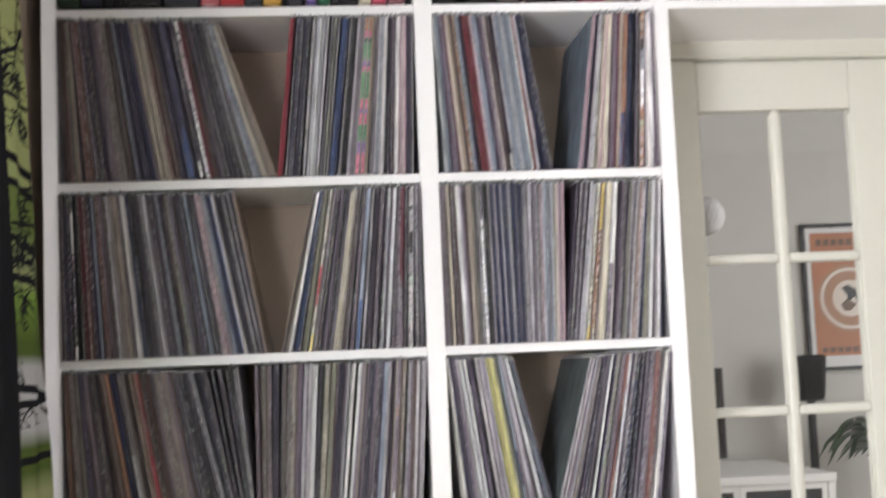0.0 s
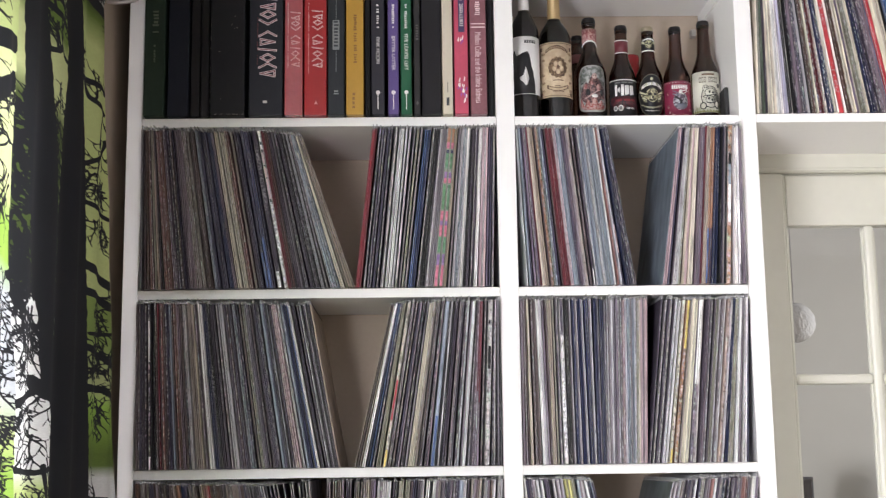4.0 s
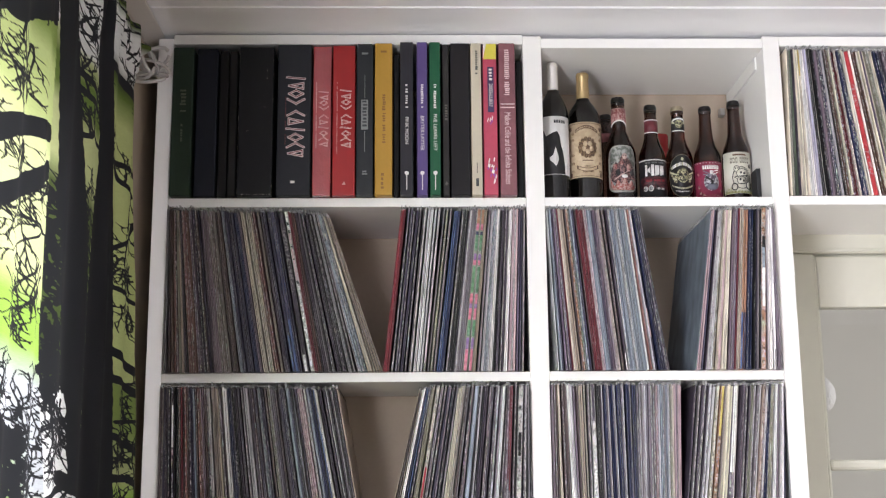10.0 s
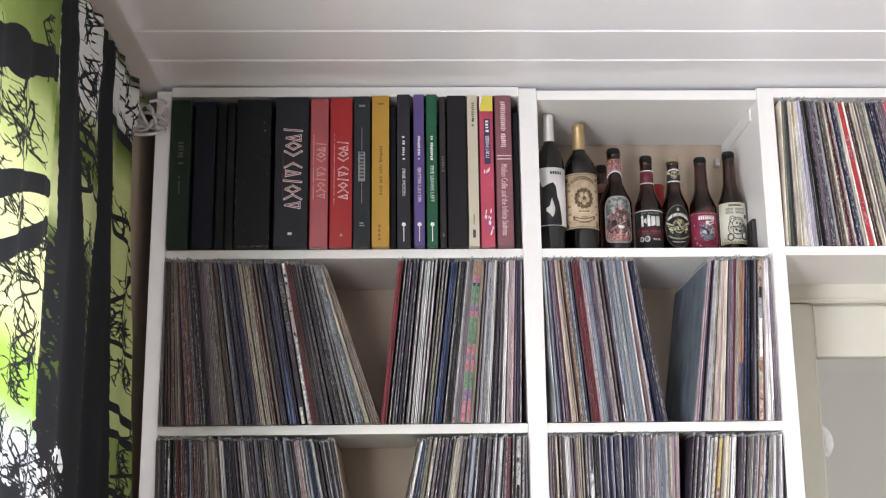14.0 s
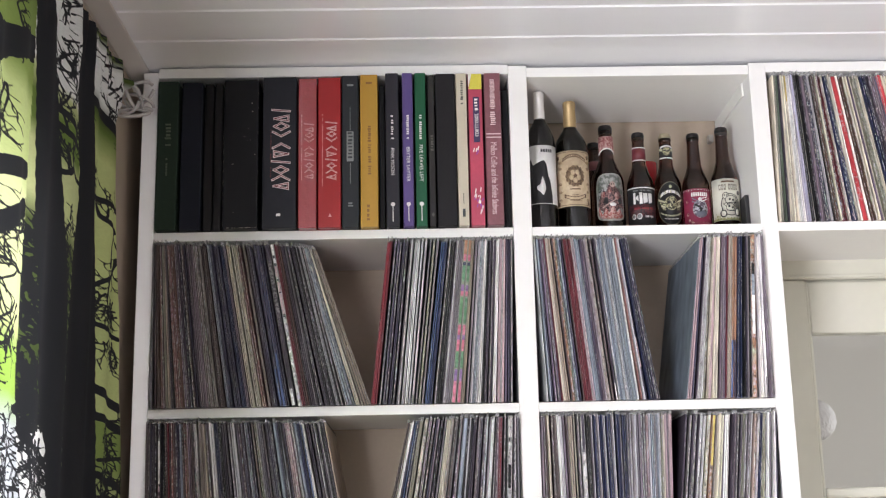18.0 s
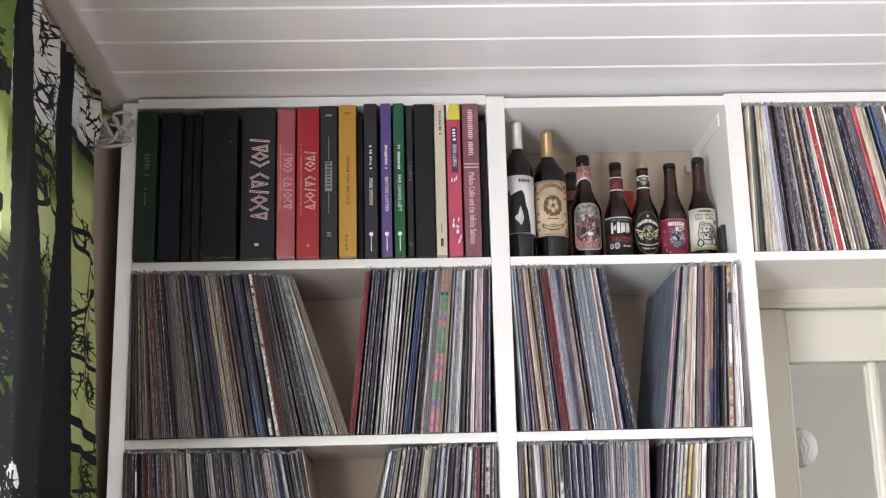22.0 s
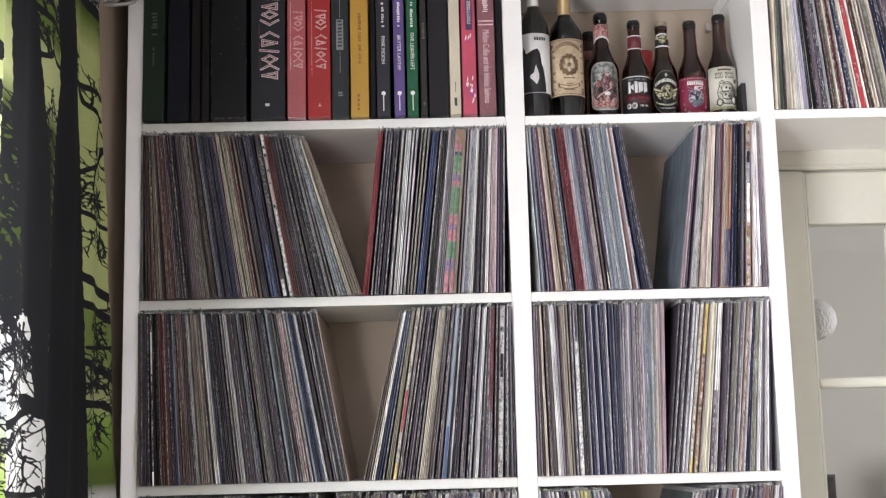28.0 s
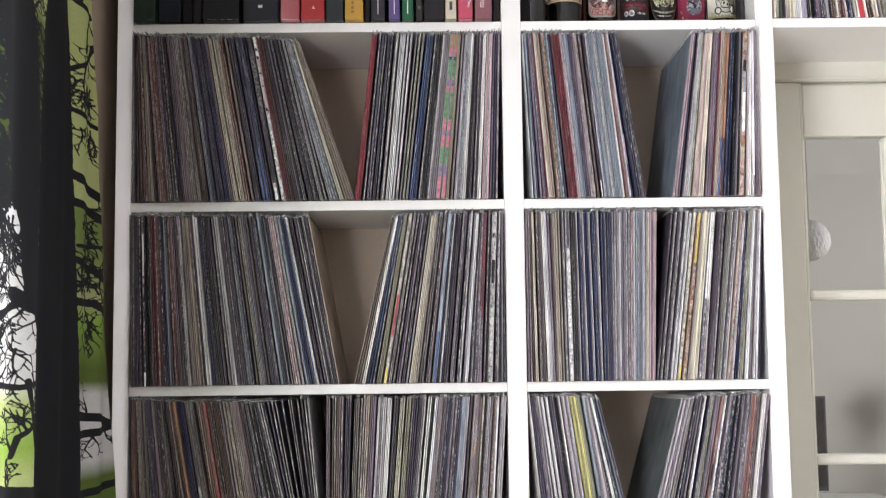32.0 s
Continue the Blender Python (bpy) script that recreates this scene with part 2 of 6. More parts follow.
bm = bmesh.new()
y = 0.277
while y > -3.45:
    # boards with a rounded groove between them
    y0 = y - (0.408 if y > 0 else 0.136)
    prof = [(y, CEILING + 0.005), (y - 0.004, CEILING), (y0 + 0.006, CEILING), (y0, CEILING + 0.005)]
    a = [bm.verts.new((-0.10, p, q)) for p, q in prof]
    b = [bm.verts.new((3.2, p, q)) for p, q in prof]
    for i in range(3):
        bm.faces.new((a[i], a[i + 1], b[i + 1], b[i]))
    y = y0
box(-0.12, 3.3, -3.5, 0.35, CEILING + 0.006, CEILING + 0.05, into=bm)
tagged(part("ceiling", bm, CEIL), "white painted tongue and groove board ceiling", "ceiling", kind="structure")
tagged(part("ceiling_next_room", box(0.0, 5.4, 0.42, 5.0, 3.0, 3.05), CEIL), "white ceiling of the next room", "ceiling", kind="structure")

# north wall with the glazed door's opening, seen behind the shelves
bm = box(-0.1, 1.30, BACK, 0.42, 0, 3.1)
box(2.35, 5.3, BACK, 0.42, 0, 3.1, into=bm)
box(1.30, 2.35, BACK, 0.42, 2.09, 3.1, into=bm)
tagged(part("wall_north", bm, WALL), "beige painted wall behind the shelves", "wall", kind="structure")
# west wall with the curtained window's opening
WY0, WY1, WZ0, WZ1 = -3.0, -0.60, 0.75, 2.06
bm = box(LEFT - 0.14, LEFT, -3.5, WY0, 0, 2.6)
box(LEFT - 0.14, LEFT, WY1, BACK, 0, 2.6, into=bm)
box(LEFT - 0.14, LEFT, WY0, WY1, 0, WZ0, into=bm)
box(LEFT - 0.14, LEFT, WY0, WY1, WZ1, 2.6, into=bm)
tagged(part("wall_west", bm, WALL), "beige painted wall with a window opening", "wall", kind="structure")
# south wall behind the camera, unseen; its window opening is added for the fill lamp
SX0, SX1 = 0.95, 2.40
bm = box(-0.1, SX0, -3.5, -3.36, 0, 2.6)
box(SX1, 3.3, -3.5, -3.36, 0, 2.6, into=bm)
box(SX0, SX1, -3.5, -3.36, 0, 0.85, into=bm)
box(SX0, SX1, -3.5, -3.36, 2.28, 2.6, into=bm)
tagged(part("wall_south", bm, ROOMWALL), "unseen grey painted wall with an added window opening", "wall", kind="structure")
tagged(part("wall_east", box(3.2, 3.34, -3.5, BACK, 0, 2.6), ROOMWALL), "grey painted plain wall", "wall", kind="structure")
tagged(part("wall_far", box(-0.1, 5.4, 4.9, 5.0, 0, 3.1), GREYWALL), "pale grey wall of the next room", "wall", kind="structure")
tagged(part("wall_next_room_east", box(5.2, 5.3, 0.42, 4.9, 0, 3.1), GREYWALL), "pale grey wall of the next room", "wall", kind="structure")
tagged(part("wall_next_room_west", box(0.4, 0.5, 0.42, 4.9, 0, 3.1), GREYWALL), "pale grey wall of the next room", "wall", kind="structure")

# flat moulding between the west wall and the ceiling
bm = bmesh.new()
prof = [(LEFT, 2.424), (LEFT + 0.006, 2.423), (LEFT + 0.032, 2.433), (LEFT + 0.038, 2.436), (LEFT + 0.039, 2.4405), (LEFT, 2.4405)]
a = [bm.verts.new((p, -3.36, q)) for p, q in prof]
b = [bm.verts.new((p, BACK, q)) for p, q in prof]
for i in range(len(prof)):
    j = (i + 1) % len(prof)
    bm.faces.new((a[i], a[j], b[j], b[i]))
tagged(part("trim_west", bm, TRIM), "off-white painted flat ceiling moulding", "moulding", kind="structure")

# ---- glazed door and its casing ----
casing = thing("trim_door", "cream painted door casing", "door casing", kind="structure")
part("casing_side", box(1.236, 1.3675, 0.268, 0.289, 0, 2.041, 0.002), CREAM, casing)
part("casing_head", box(1.236, 2.45, 0.268, 0.289, 2.043, 2.120, 0.002), CREAM, casing)
part("casing_bead", box(1.236, 2.45, 0.262, 0.268, 2.045, 2.052, 0.002), CREAM, casing)
part("jamb", box(1.301, 1.3675, 0.291, 0.42, 0, 2.04), CREAM, casing)
part("jamb_head", box(1.301, 2.35, 0.291, 0.42, 2.041, 2.089), CREAM, casing)

door = thing("door_1", "closed cream painted door with many glass panes", "door", kind="structure")
PX = [1.3775, 1.546, 1.568, 1.733]
PZ = [1.927, 1.593, 1.254, 0.915, 0.576]
D0, D1 = 0.281, 0.322
part("stile", box(1.3700, PX[0], D0, D1, 0.01, 2.0395, 0.003), CREAM, door)
part("stile", box(PX[3], 1.90, D0, D1, 0.01, 2.0395, 0.003), CREAM, door)
part("top_rail", box(PX[0] + 0.0004, PX[3] - 0.0004, D0 + 0.001, D1, PZ[0], 2.0395, 0.003), CREAM, door)
part("bottom_rail", box(PX[0] + 0.0004, PX[3] - 0.0004, D0 + 0.001, D1, 0.01, 0.25, 0.003), CREAM, door)


def bar(x0, x1, z0, z1):
    """A glazing bar with a rounded front."""
    return box(x0, x1, D0 + 0.001, D1 - 0.004, z0, z1, 0.007)


part("glazing_bar", bar(PX[1], PX[2], 0.25, PZ[0]), CREAM, door)
for zz in PZ[1:]:
    for x0, x1 in ((PX[0], PX[1]), (PX[2], PX[3])):
        part("glazing_bar", bar(x0, x1, zz - 0.012, zz + 0.010), CREAM, door)
zs = [PZ[0]] + PZ[1:] + [0.25]
for top, low in zip(zs, zs[1:]):
    for x0, x1 in ((PX[0], PX[1]), (PX[2], PX[3])):
        p = part("pane", box(x0, x1, D0 + 0.018, D0 + 0.022, low, top), PANE, door)
        p.visible_shadow = False
        # slim beads that hold the glass
        for u0, u1, w0, w1 in ((x0, x0 + 0.0035, low + 0.010, top - 0.012), (x1 - 0.0045, x1, low + 0.010, top - 0.012)):
            part("glazing_bead", box(u0, u1, D0 + 0.009, D0 + 0.0175, w0, w1, 0.001), CREAM, door)
part("wall_filler", box(1.90, 2.35, 0.30, 0.40, 0, 2.04), CREAM, casing)

# ---- the bookcase ----
case = thing("bookcase", "white laminate bookcase that reaches the ceiling, full of records", "bookcase")
part("side_panel", box(0, XL, 0, 0.285, 0, 2.428, 0.0015), WHITE, case)
part("side_panel", box(XM0, XM1, -0.002, 0.285, 0, 2.433, 0.0015), WHITE, case)
part("side_panel", box(XR0, XR1, -0.002, 0.285, 0, 2.433, 0.0015), WHITE, case)
for x0, x1, zt in ((XL, XM0, 2.4365), (XM1, XR0, 2.429), (XR1, 2.6, 2.4335)):
    part("top_panel", box(x0, x1, 0, 0.285, zt - 0.0205, zt, 0.001), EDGE, case)
for z in Z:
    for x0, x1 in ((XL, XM0), (XM1, XR0)):
        part("shelf", box(x0, x1, 0, 0.285, z - 0.018, z, 0.001), EDGE, case)
part("shelf", box(XR1, 2.6, 0, 0.285, 2.084, 2.102, 0.001), EDGE, case)
part("side_panel", box(2.6, 2.634, 0, 0.285, 0, 2.433, 0.001), WHITE, case)
part("divider", box(1.140, 1.158, 0.01, 0.285, 0.74, 1.064, 0.001), WHITE, case)
part("plinth", box(XL, XR0, 0.03, 0.05, 0, 0.07), WHITE, case)
part("cleat", box(XR0 - 0.004, XR0, 0.048, 0.285, 2.380, 2.408, 0.001), WHITE, case)
part("cable_clip", box(1.183, 1.194, 0.268, 0.288, 2.355, 2.372, 0.002), CORD, case)

# ---- records ----
COLOURS = dict(k=(0.011, 0.011, 0.012), d=(0.056, 0.045, 0.061), g=(0.182, 0.163, 0.181), l=(0.437, 0.420, 0.443), w=(0.720, 0.710, 0.700),
               c=(0.580, 0.530, 0.440), b=(0.020, 0.025, 0.062), u=(0.070, 0.105, 0.220), s=(0.226, 0.260, 0.308), r=(0.280, 0.035, 0.050),
               m=(0.130, 0.028, 0.036), o=(0.310, 0.170, 0.110), n=(0.098, 0.060, 0.048), y=(0.580, 0.470, 0.150), e=(0.100, 0.125, 0.090),
               p=(0.470, 0.350, 0.370), v=(0.144, 0.115, 0.161), t=(0.340, 0.285, 0.230), x=(0.420, 0.330, 0.300), a=(0.215, 0.182, 0.170),
               h=(0.084, 0.061, 0.061), q=(0.178, 0.140, 0.168), z=(0.051, 0.046, 0.074), f=(0.235, 0.230, 0.180), j=(0.213, 0.109, 0.098))
COLOURS.update(C=(0.720, 0.655, 0.530), W=(0.800, 0.770, 0.700), S=(0.185, 0.215, 0.265), E=(0.105, 0.122, 0.122), R=(0.400, 0.045, 0.055), Y=(0.55, 0.525, 0.22), V=(0.550, 0.520, 0.660), X=(0.220, 0.240, 0.200), P=(0.500, 0.150, 0.220), G=(0.100, 0.210, 0.120), U=(0.220, 0.130, 0.290))
NAMES = dict(C="cream", W="white", S="slate", E="grey green", R="bright red", Y="yellow", O="orange", k="black", d="charcoal", g="grey", l="pale grey", w="white", c="cream", b="navy", u="blue", s="steel blue", r="red", m="maroon",
             o="orange", n="brown", y="yellow", e="dark green", p="pink", v="purple", t="tan", x="many-coloured", a="taupe", h="dark taupe", q="mauve grey", z="dark slate",
             f="olive grey", j="rose brown", V="lavender", X="rainbow striped")


HIGH = 0.3125
PROFILE = [(-0.5, 0.0016), (-0.28, 0.0), (0.28, 0.0), (0.5, 0.0016), (0.5, HIGH), (-0.5, HIGH)]


FOLD = [1.0, 0.0, 0.0, 1.0, 0.0, 0.0] * 2     # marks a spine's folded edges, where the pale highlights are painted


def record_mesh(name, material):
    bm = bmesh.new()
    lo = [bm.verts.new((x, y, 0)) for x, y in PROFILE]
    hi = [bm.verts.new((x, y, HIGH)) for x, y in PROFILE]
    bm.faces.new(lo[::-1])
    bm.faces.new(hi)
    for i in range(6):
        bm.faces.new((lo[i], lo[(i + 1) % 6], hi[(i + 1) % 6], hi[i]))
    me = meshed(name, bm, material)
    me.attributes.new("fold", "FLOAT", "POINT").data.foreach_set("value", FOLD)
    return me


RECORD, RECORD_BUSY = record_mesh("record", SLEEVE), record_mesh("record", SLEEVE_BUSY)


def sleeve_film(high, lips):
    """A clear plastic sleeve: what stands above the card, and its folds along the spine's edges."""
    bm = box(-0.44, 0.44, -0.0012, HIGH - 0.004, HIGH + 0.0004, HIGH + high)
    for side in lips:
        box(side - 0.06, side + 0.06, -0.0016, 0.0012, 0.001, HIGH + high * 0.8, into=bm)
    return meshed("plastic_sleeve", bm, FILM)


FILMS = [sleeve_film(f, lips) for f in (0.003, 0.005, 0.007, 0.0085) for lips in ((-0.42,), (0.42,), (), (), ())]
PRINTED = meshed("printing", box(-0.30, 0.30, -0.0005, 0.0004, 0, HIGH), SLEEVE)
rng = random.Random(7)
JOIN_V, JOIN_F, JOIN_C, JOIN_E, FILM_V, FILM_F = [], [], [], [], [], []


def records(row, z, lines, group="", front=-0.016, tall=1.0):
    """A row of records, each written as its colour, a star where its print is busy, its width, and bars of print from..to in hundredths
    of its height; a dash is a gap. lines: (distance along the row, foot, top), between which the records lean. With no group they join the many others."""
    at, foots, tops = zip(*lines)
    done, cells = 0, []
    for token in row.split():
        head, *bars = token.split(":")
        c = head[0]
        busy = "*" in head or (c in "glqsvathfjzdp" and rng.random() < 0.22)
        w = int(head.strip("*")[1:].strip("*"))
        if c == "-":
            done += w
            continue
        # a wide stretch of one colour is two or three sleeves alike
        share = 1 if bars or c in "XRSE" or w < 5 else 2 if w < 8 else 3
        cells.extend((c, busy, bars, done + w * i / share, done + w * (i + 1) / share, rng.uniform(0.94, 1.14) if share == 1 else rng.uniform(0.80, 1.24)) for i in range(share))
        done += w
    for c, busy, bars, d0, d1, k in cells:
        x0, x1 = np.interp((d0, d1), at, foots)
        t0, t1 = np.interp((d0, d1), at, tops)
        foot, top = (x0 + x1) / 2, (t0 + t1) / 2
        lean = math.atan2(top - foot, 0.312) + rng.uniform(-0.002, 0.002)
        thick = max(0.0016, ((x1 - x0) * 0.7 + min(x1 - x0, t1 - t0) * 0.3) * 0.90 * math.cos(lean))
        if c == "X":
            bars = "P0-13 U13-20 G21-31 P31-38 U38-41 P41-47 G48-64 P65-68 U68-72 G74-84 b84-86 P87-91 o91-100".split()

        def shade(h):
            col = COLOURS[h]
            return (col[0] * k * rng.uniform(0.96, 1.04), col[1] * k, col[2] * k * rng.uniform(0.96, 1.04))

        colour = shade(c)
        rise = abs(math.sin(lean)) * thick / 2 + 0.0006
        m = pose(foot, front + rng.uniform(-0.0035, 0.004), z + rise, 0, math.degrees(lean), 0) @ Matrix.Diagonal((thick, 1, tall * rng.uniform(0.990, 1.004), 1))
        film = rng.choice(FILMS) if d1 - d0 > 1 and rng.random() < 0.85 else None
        printed = [(shade(p[0]), *(int(v) / 100 for v in p[1:].split("-"))) for p in bars]
        if group:
            ob = new("record", RECORD_BUSY if busy else RECORD)
            ob.color, ob.matrix_world = (*colour, 1), m
            tilt = "upright" if abs(lean) < 0.035 else "leaning"
            look_ = "picture-printed " if busy else ""
            tagged(ob, f"{look_}{NAMES[c]} card record sleeve {tilt} on a white shelf", "record", group)
            if film:
                new("plastic_sleeve", film).parent = ob
            for col, low, high in printed:
                bar_ = new("printing", PRINTED)
                bar_.parent, bar_.color = ob, (*col, 1)
                bar_.matrix_basis = Matrix.Translation((0, 0, low * HIGH)) @ Matrix.Diagonal((1, 1, high - low, 1))
        else:
            n = len(JOIN_V)
            JOIN_V.extend([m @ Vector((x, y, h)) for h in (0, HIGH) for x, y in PROFILE])
            JOIN_F.extend([tuple(n + 5 - i for i in range(6)), tuple(n + 6 + i for i in range(6))])
            JOIN_F.extend([(n + i, n + (i + 1) % 6, n + 6 + (i + 1) % 6, n + 6 + i) for i in range(6)])
            JOIN_C.extend([(*colour, 1.0 if busy else 0.0)] * 12)
            JOIN_E.extend(FOLD)
            for col, low, high in printed:
                n = len(JOIN_V)
                JOIN_V.extend([m @ Vector((v.co.x, v.co.y, v.co.z * (high - low) + low * HIGH)) for v in PRINTED.vertices])
                JOIN_F.extend([tuple(n + i for i in p.vertices) for p in PRINTED.polygons])
                JOIN_C.extend([(*col, 0.0)] * 8)
                JOIN_E.extend([0.0] * 8)
            if film:
                n = len(FILM_V)
                FILM_V.extend([m @ v.co for v in film.vertices])
                FILM_F.extend([tuple(n + i for i in p.vertices) for p in film.polygons])


records("-2 g*5 -3 h5 -2 n5 j5 h4 f5 t5 d4 k4 j7 j6 n4 v6 d4 z4 -2 h4 z5 d5 q6 q6 a*7 a*7 a4 -2 h5 h5 -3 s*5 z6 -2 z6 z6 -2 b8 q5 -2 c8 -3 c*8 -2 j*7 -3 a5 -2 d5 z5 -3 z6:u0-22 u6:z32-100 z6 -3 d9:w0-10 -3 w*7:k54-56:p56-69:k69-70:p70-76:k77-78:p79-86:k86-88:w88-91:k91-93:w93-100 m7 n7 k4 d6 g4 k4 d6 -3 d6 k4 d6 k4 l5 k4 g4 -3 l3 s15 -1 c8 -2 t3 h2 t3 h2 t3 h2 t2",
        Z[1], [(1, 0.0339, 0.0315), (58, 0.0935, 0.065), (189, 0.23, 0.176), (274, 0.3184, 0.2627), (341, 0.3882, 0.3126), (397, 0.4465, 0.3386)], group="records on the second shelf")
records("r8 m4 -3 z4 -3 z4 d4 -2 z5 -2 d4 -3 d2 l4 -3 l5 -1 w5 -1 l4 -2 l4:e0-5 -3 g3 -2 f4 -2 g4 -2 u7 b6 -3 g4 k5 k5 d2 l*4 g3 g4 g3 X10 X9 t5 -3 g4 -2 l5 s6 l4 w6 k5 d5 -3 g3 d3 -1 w7 -2 p5 l3 p4 -2 v3 -2 z3 -2 g4",
        Z[1], [(1, 0.4464, 0.4806), (64, 0.5123, 0.5422), (101, 0.5511, 0.5885), (145, 0.5972, 0.6299), (196, 0.6507, 0.6719), (221, 0.6768, 0.693), (254, 0.7114, 0.7203)], group="records on the second shelf")
records("w3 -2 s4 z3 -2 v4 -2 q3 v3 m3 c5 t7 -2 h3 o*4 e*4 s*4 z4 -3 h3 m8 m5 p*6 s4 s5 z4 q4 q4 x*6 -3 h4 -2 d3:w0-10 -2 l*3 s5 s5 l*5 s5 s5 s5 w4 -2 j4 -1 l4 z4:p20-38 -3 b5 -2 z*6 d*6 -3",
        Z[1], [(1, 0.7766, 0.7625), (35, 0.8123, 0.7869), (74, 0.8532, 0.8241), (111, 0.8921, 0.8614), (147, 0.9299, 0.8988), (164, 0.9478, 0.9147), (205, 0.9908, 0.9427)], group="records on the second shelf")
records("S2 p4 -1 p4 z4 -3 d3 l5 l4 f4 -2 c5 p5 -1 c6 c4 -3 q6 v4 m3 -1 t5 o6:u0-35 o6:z0-35 b6 b6 k4 z4 g3 k4 o*10:w38-62:s62-75:k75-82 -3 l4 w6 -2 w5:g0-12 -1 q5 q4",
        Z[1], [(1, 1.0362, 1.0818), (28, 1.0648, 1.1028), (55, 1.0934, 1.1214), (85, 1.1251, 1.1502), (123, 1.1653, 1.1841), (158, 1.2023, 1.2055)], group="records on the second shelf")
records("h5 a3 z5 d5 d4 -3 d6:w0-8:w65-90 k4 k6 h4 m4 h4 j4 h5 d4 z5 S5 h4 -1 j4 n4 q5 -2 h4 z4 l6 -2 a5 a7 t4 -2 q4 -2 h2 w8 -1 b6 z4 k6 d5 -2 d5 -2 g*4 -2 l9 -3 d4 h4 z4 d5 s5 z5 -3 h4 -2 f*6 g5 d4 h4 -2 d5 z5 d5 -2 S6 z4 k4 l2 -3 d4 p*12 -2 l*5 -2 S6 b6 k4 u3 w5 -3 d5 -3 d4 l*3 k4 d3 l2 k4 d3 t3",
        Z[2], [(0, 0.0356, 0.0315), (108, 0.1461, 0.1217), (142, 0.1809, 0.1494), (189, 0.2289, 0.1905), (298, 0.3403, 0.2894), (337, 0.3802, 0.32), (374, 0.4179, 0.3617)])
records("t3 -2 h3 -2 t2 -2 w7 -2 b3 -2 u3 -2 z4 -3 f9 -3 c*7:r28-52:y0-10 -2 q6 -2 h4 -2 z4 q4 -2 d5 -2 g4 -2 c8 t4 a4 -2 h4 g4 -3 d4 q4 -3 s9:u0-30 k4 l4 k4 d4 d4 -3 q5 d4 -3 d4 l*4 -3 g4 w6 k4 g3 d4 q4 q4:m45-100 q5:m38-100 -3 g*3 k4 l10:k58-72:k85-88 -3 d4 l*3 k5 g4 k4",
        Z[2], [(1, 0.4437, 0.5154), (18, 0.4612, 0.5254), (44, 0.4881, 0.5403), (56, 0.5004, 0.5517), (102, 0.5477, 0.5932), (144, 0.591, 0.6248), (201, 0.6496, 0.6755), (224, 0.6733, 0.6884), (245, 0.6949, 0.7092), (270, 0.7206, 0.7225)])
# the narrow g and l sleeves imitate light caught on dark spine edges
records("q4 -2 g4 -2 h3 -2 c7 -3 h5 h6 -2 w5 l5 q4 -1 h4 t7 -2 f3 -2 g4 -2 w*8:d78-100 k9 g3 l2 -2 b6 g2 l2 -2 b6 g3 l2 -2 b6 g2 l*3 -2 b6 g2 -2 b6 g3 -1 l*3 g4 l4 g4 q4 l4 g4 p*5 l4 s5 g3 s5 l3 f3 c4 p3 q3 p6",
        Z[2], [(0, 0.7625, 0.7625), (22, 0.7795, 0.7764), (43, 0.8013, 0.7929), (85, 0.8443, 0.8424), (125, 0.8857, 0.88), (162, 0.9236, 0.9277), (232, 0.9957, 1.0069)], group="records on the third shelf")
records("-3 d4 -2 g*4 -2 d4 g*3 -2 d3 l*4 -2 w5 -2 c*6:y0-8 -2 o*7:y70-100 -2 a4 c5 c8 -2 v5:w48-100 q5:w48-100 w3 -2 d5 q4 g*4 -2 d3 f5 l*3 -2 g3 l4 -2 x*7 l*4 -2 b6 f*8 -3 w7 q5 -2 l*4 -1 w4 z5 -3",
        Z[2], [(0, 0.9945, 1.0302), (36, 1.0315, 1.0715), (52, 1.0481, 1.0884), (84, 1.0817, 1.1121), (133, 1.1322, 1.1683), (162, 1.1627, 1.1888), (189, 1.1911, 1.2055)])
records("n5 o3 n6 -2 a5 a6 h4 f4 -2 d4 z5 z5 h4 -2 q5 h5 d5 h5 a5 d5 -3 h4 -2 h4 a4 -2 n6 o4 -2 b6 z5 -2 l6:h50-100 -2 a4 h5 -3 h3 t3 -2 j5 r5:j50-100 n5 h5 -2 n5 h5 q5 a6 a7 a7 a7 q6 n5 -2 z4 g2 -3 d4 g*2 k4 d4 k5 d4 -3 d5 g*4 l*3 k4 z4 d4 g3 -3 d4 -3 d3 g2 -3 d4 k4 l*5",
        Z[3], [(0, 0.0453, 0.0368), (113, 0.1666, 0.1138), (213, 0.2709, 0.219), (281, 0.3434, 0.2696), (329, 0.3913, 0.3609)])
records("q6 -2 h3 f3 h4 a3 q4 -2 z5 d4 -3 d2 a5 -2 a7 t7 -1 q5 v4 -2 l5 q4 l6 w8 -2 d4 k4 c*8 -2 f5 f3 h4 z6 d5 g3 l3 -3 w5 k5 w5 q5 a4 d4 q4 z5 z5 q4 -2 g*4 d4 z4 s4 s4 l5 -3 d4 -2 a4 q6:w0-20:o66-72 a5 -2 t4 k4 h2 l5 q4 -2 n4 a3 w4 -2 g3 l3 -1 l3",
        Z[3], [(0, 0.3916, 0.3927), (55, 0.449, 0.4658), (92, 0.4881, 0.5076), (112, 0.5092, 0.5336), (152, 0.5515, 0.5833), (162, 0.562, 0.5964), (221, 0.6253, 0.6533), (292, 0.7016, 0.721)])
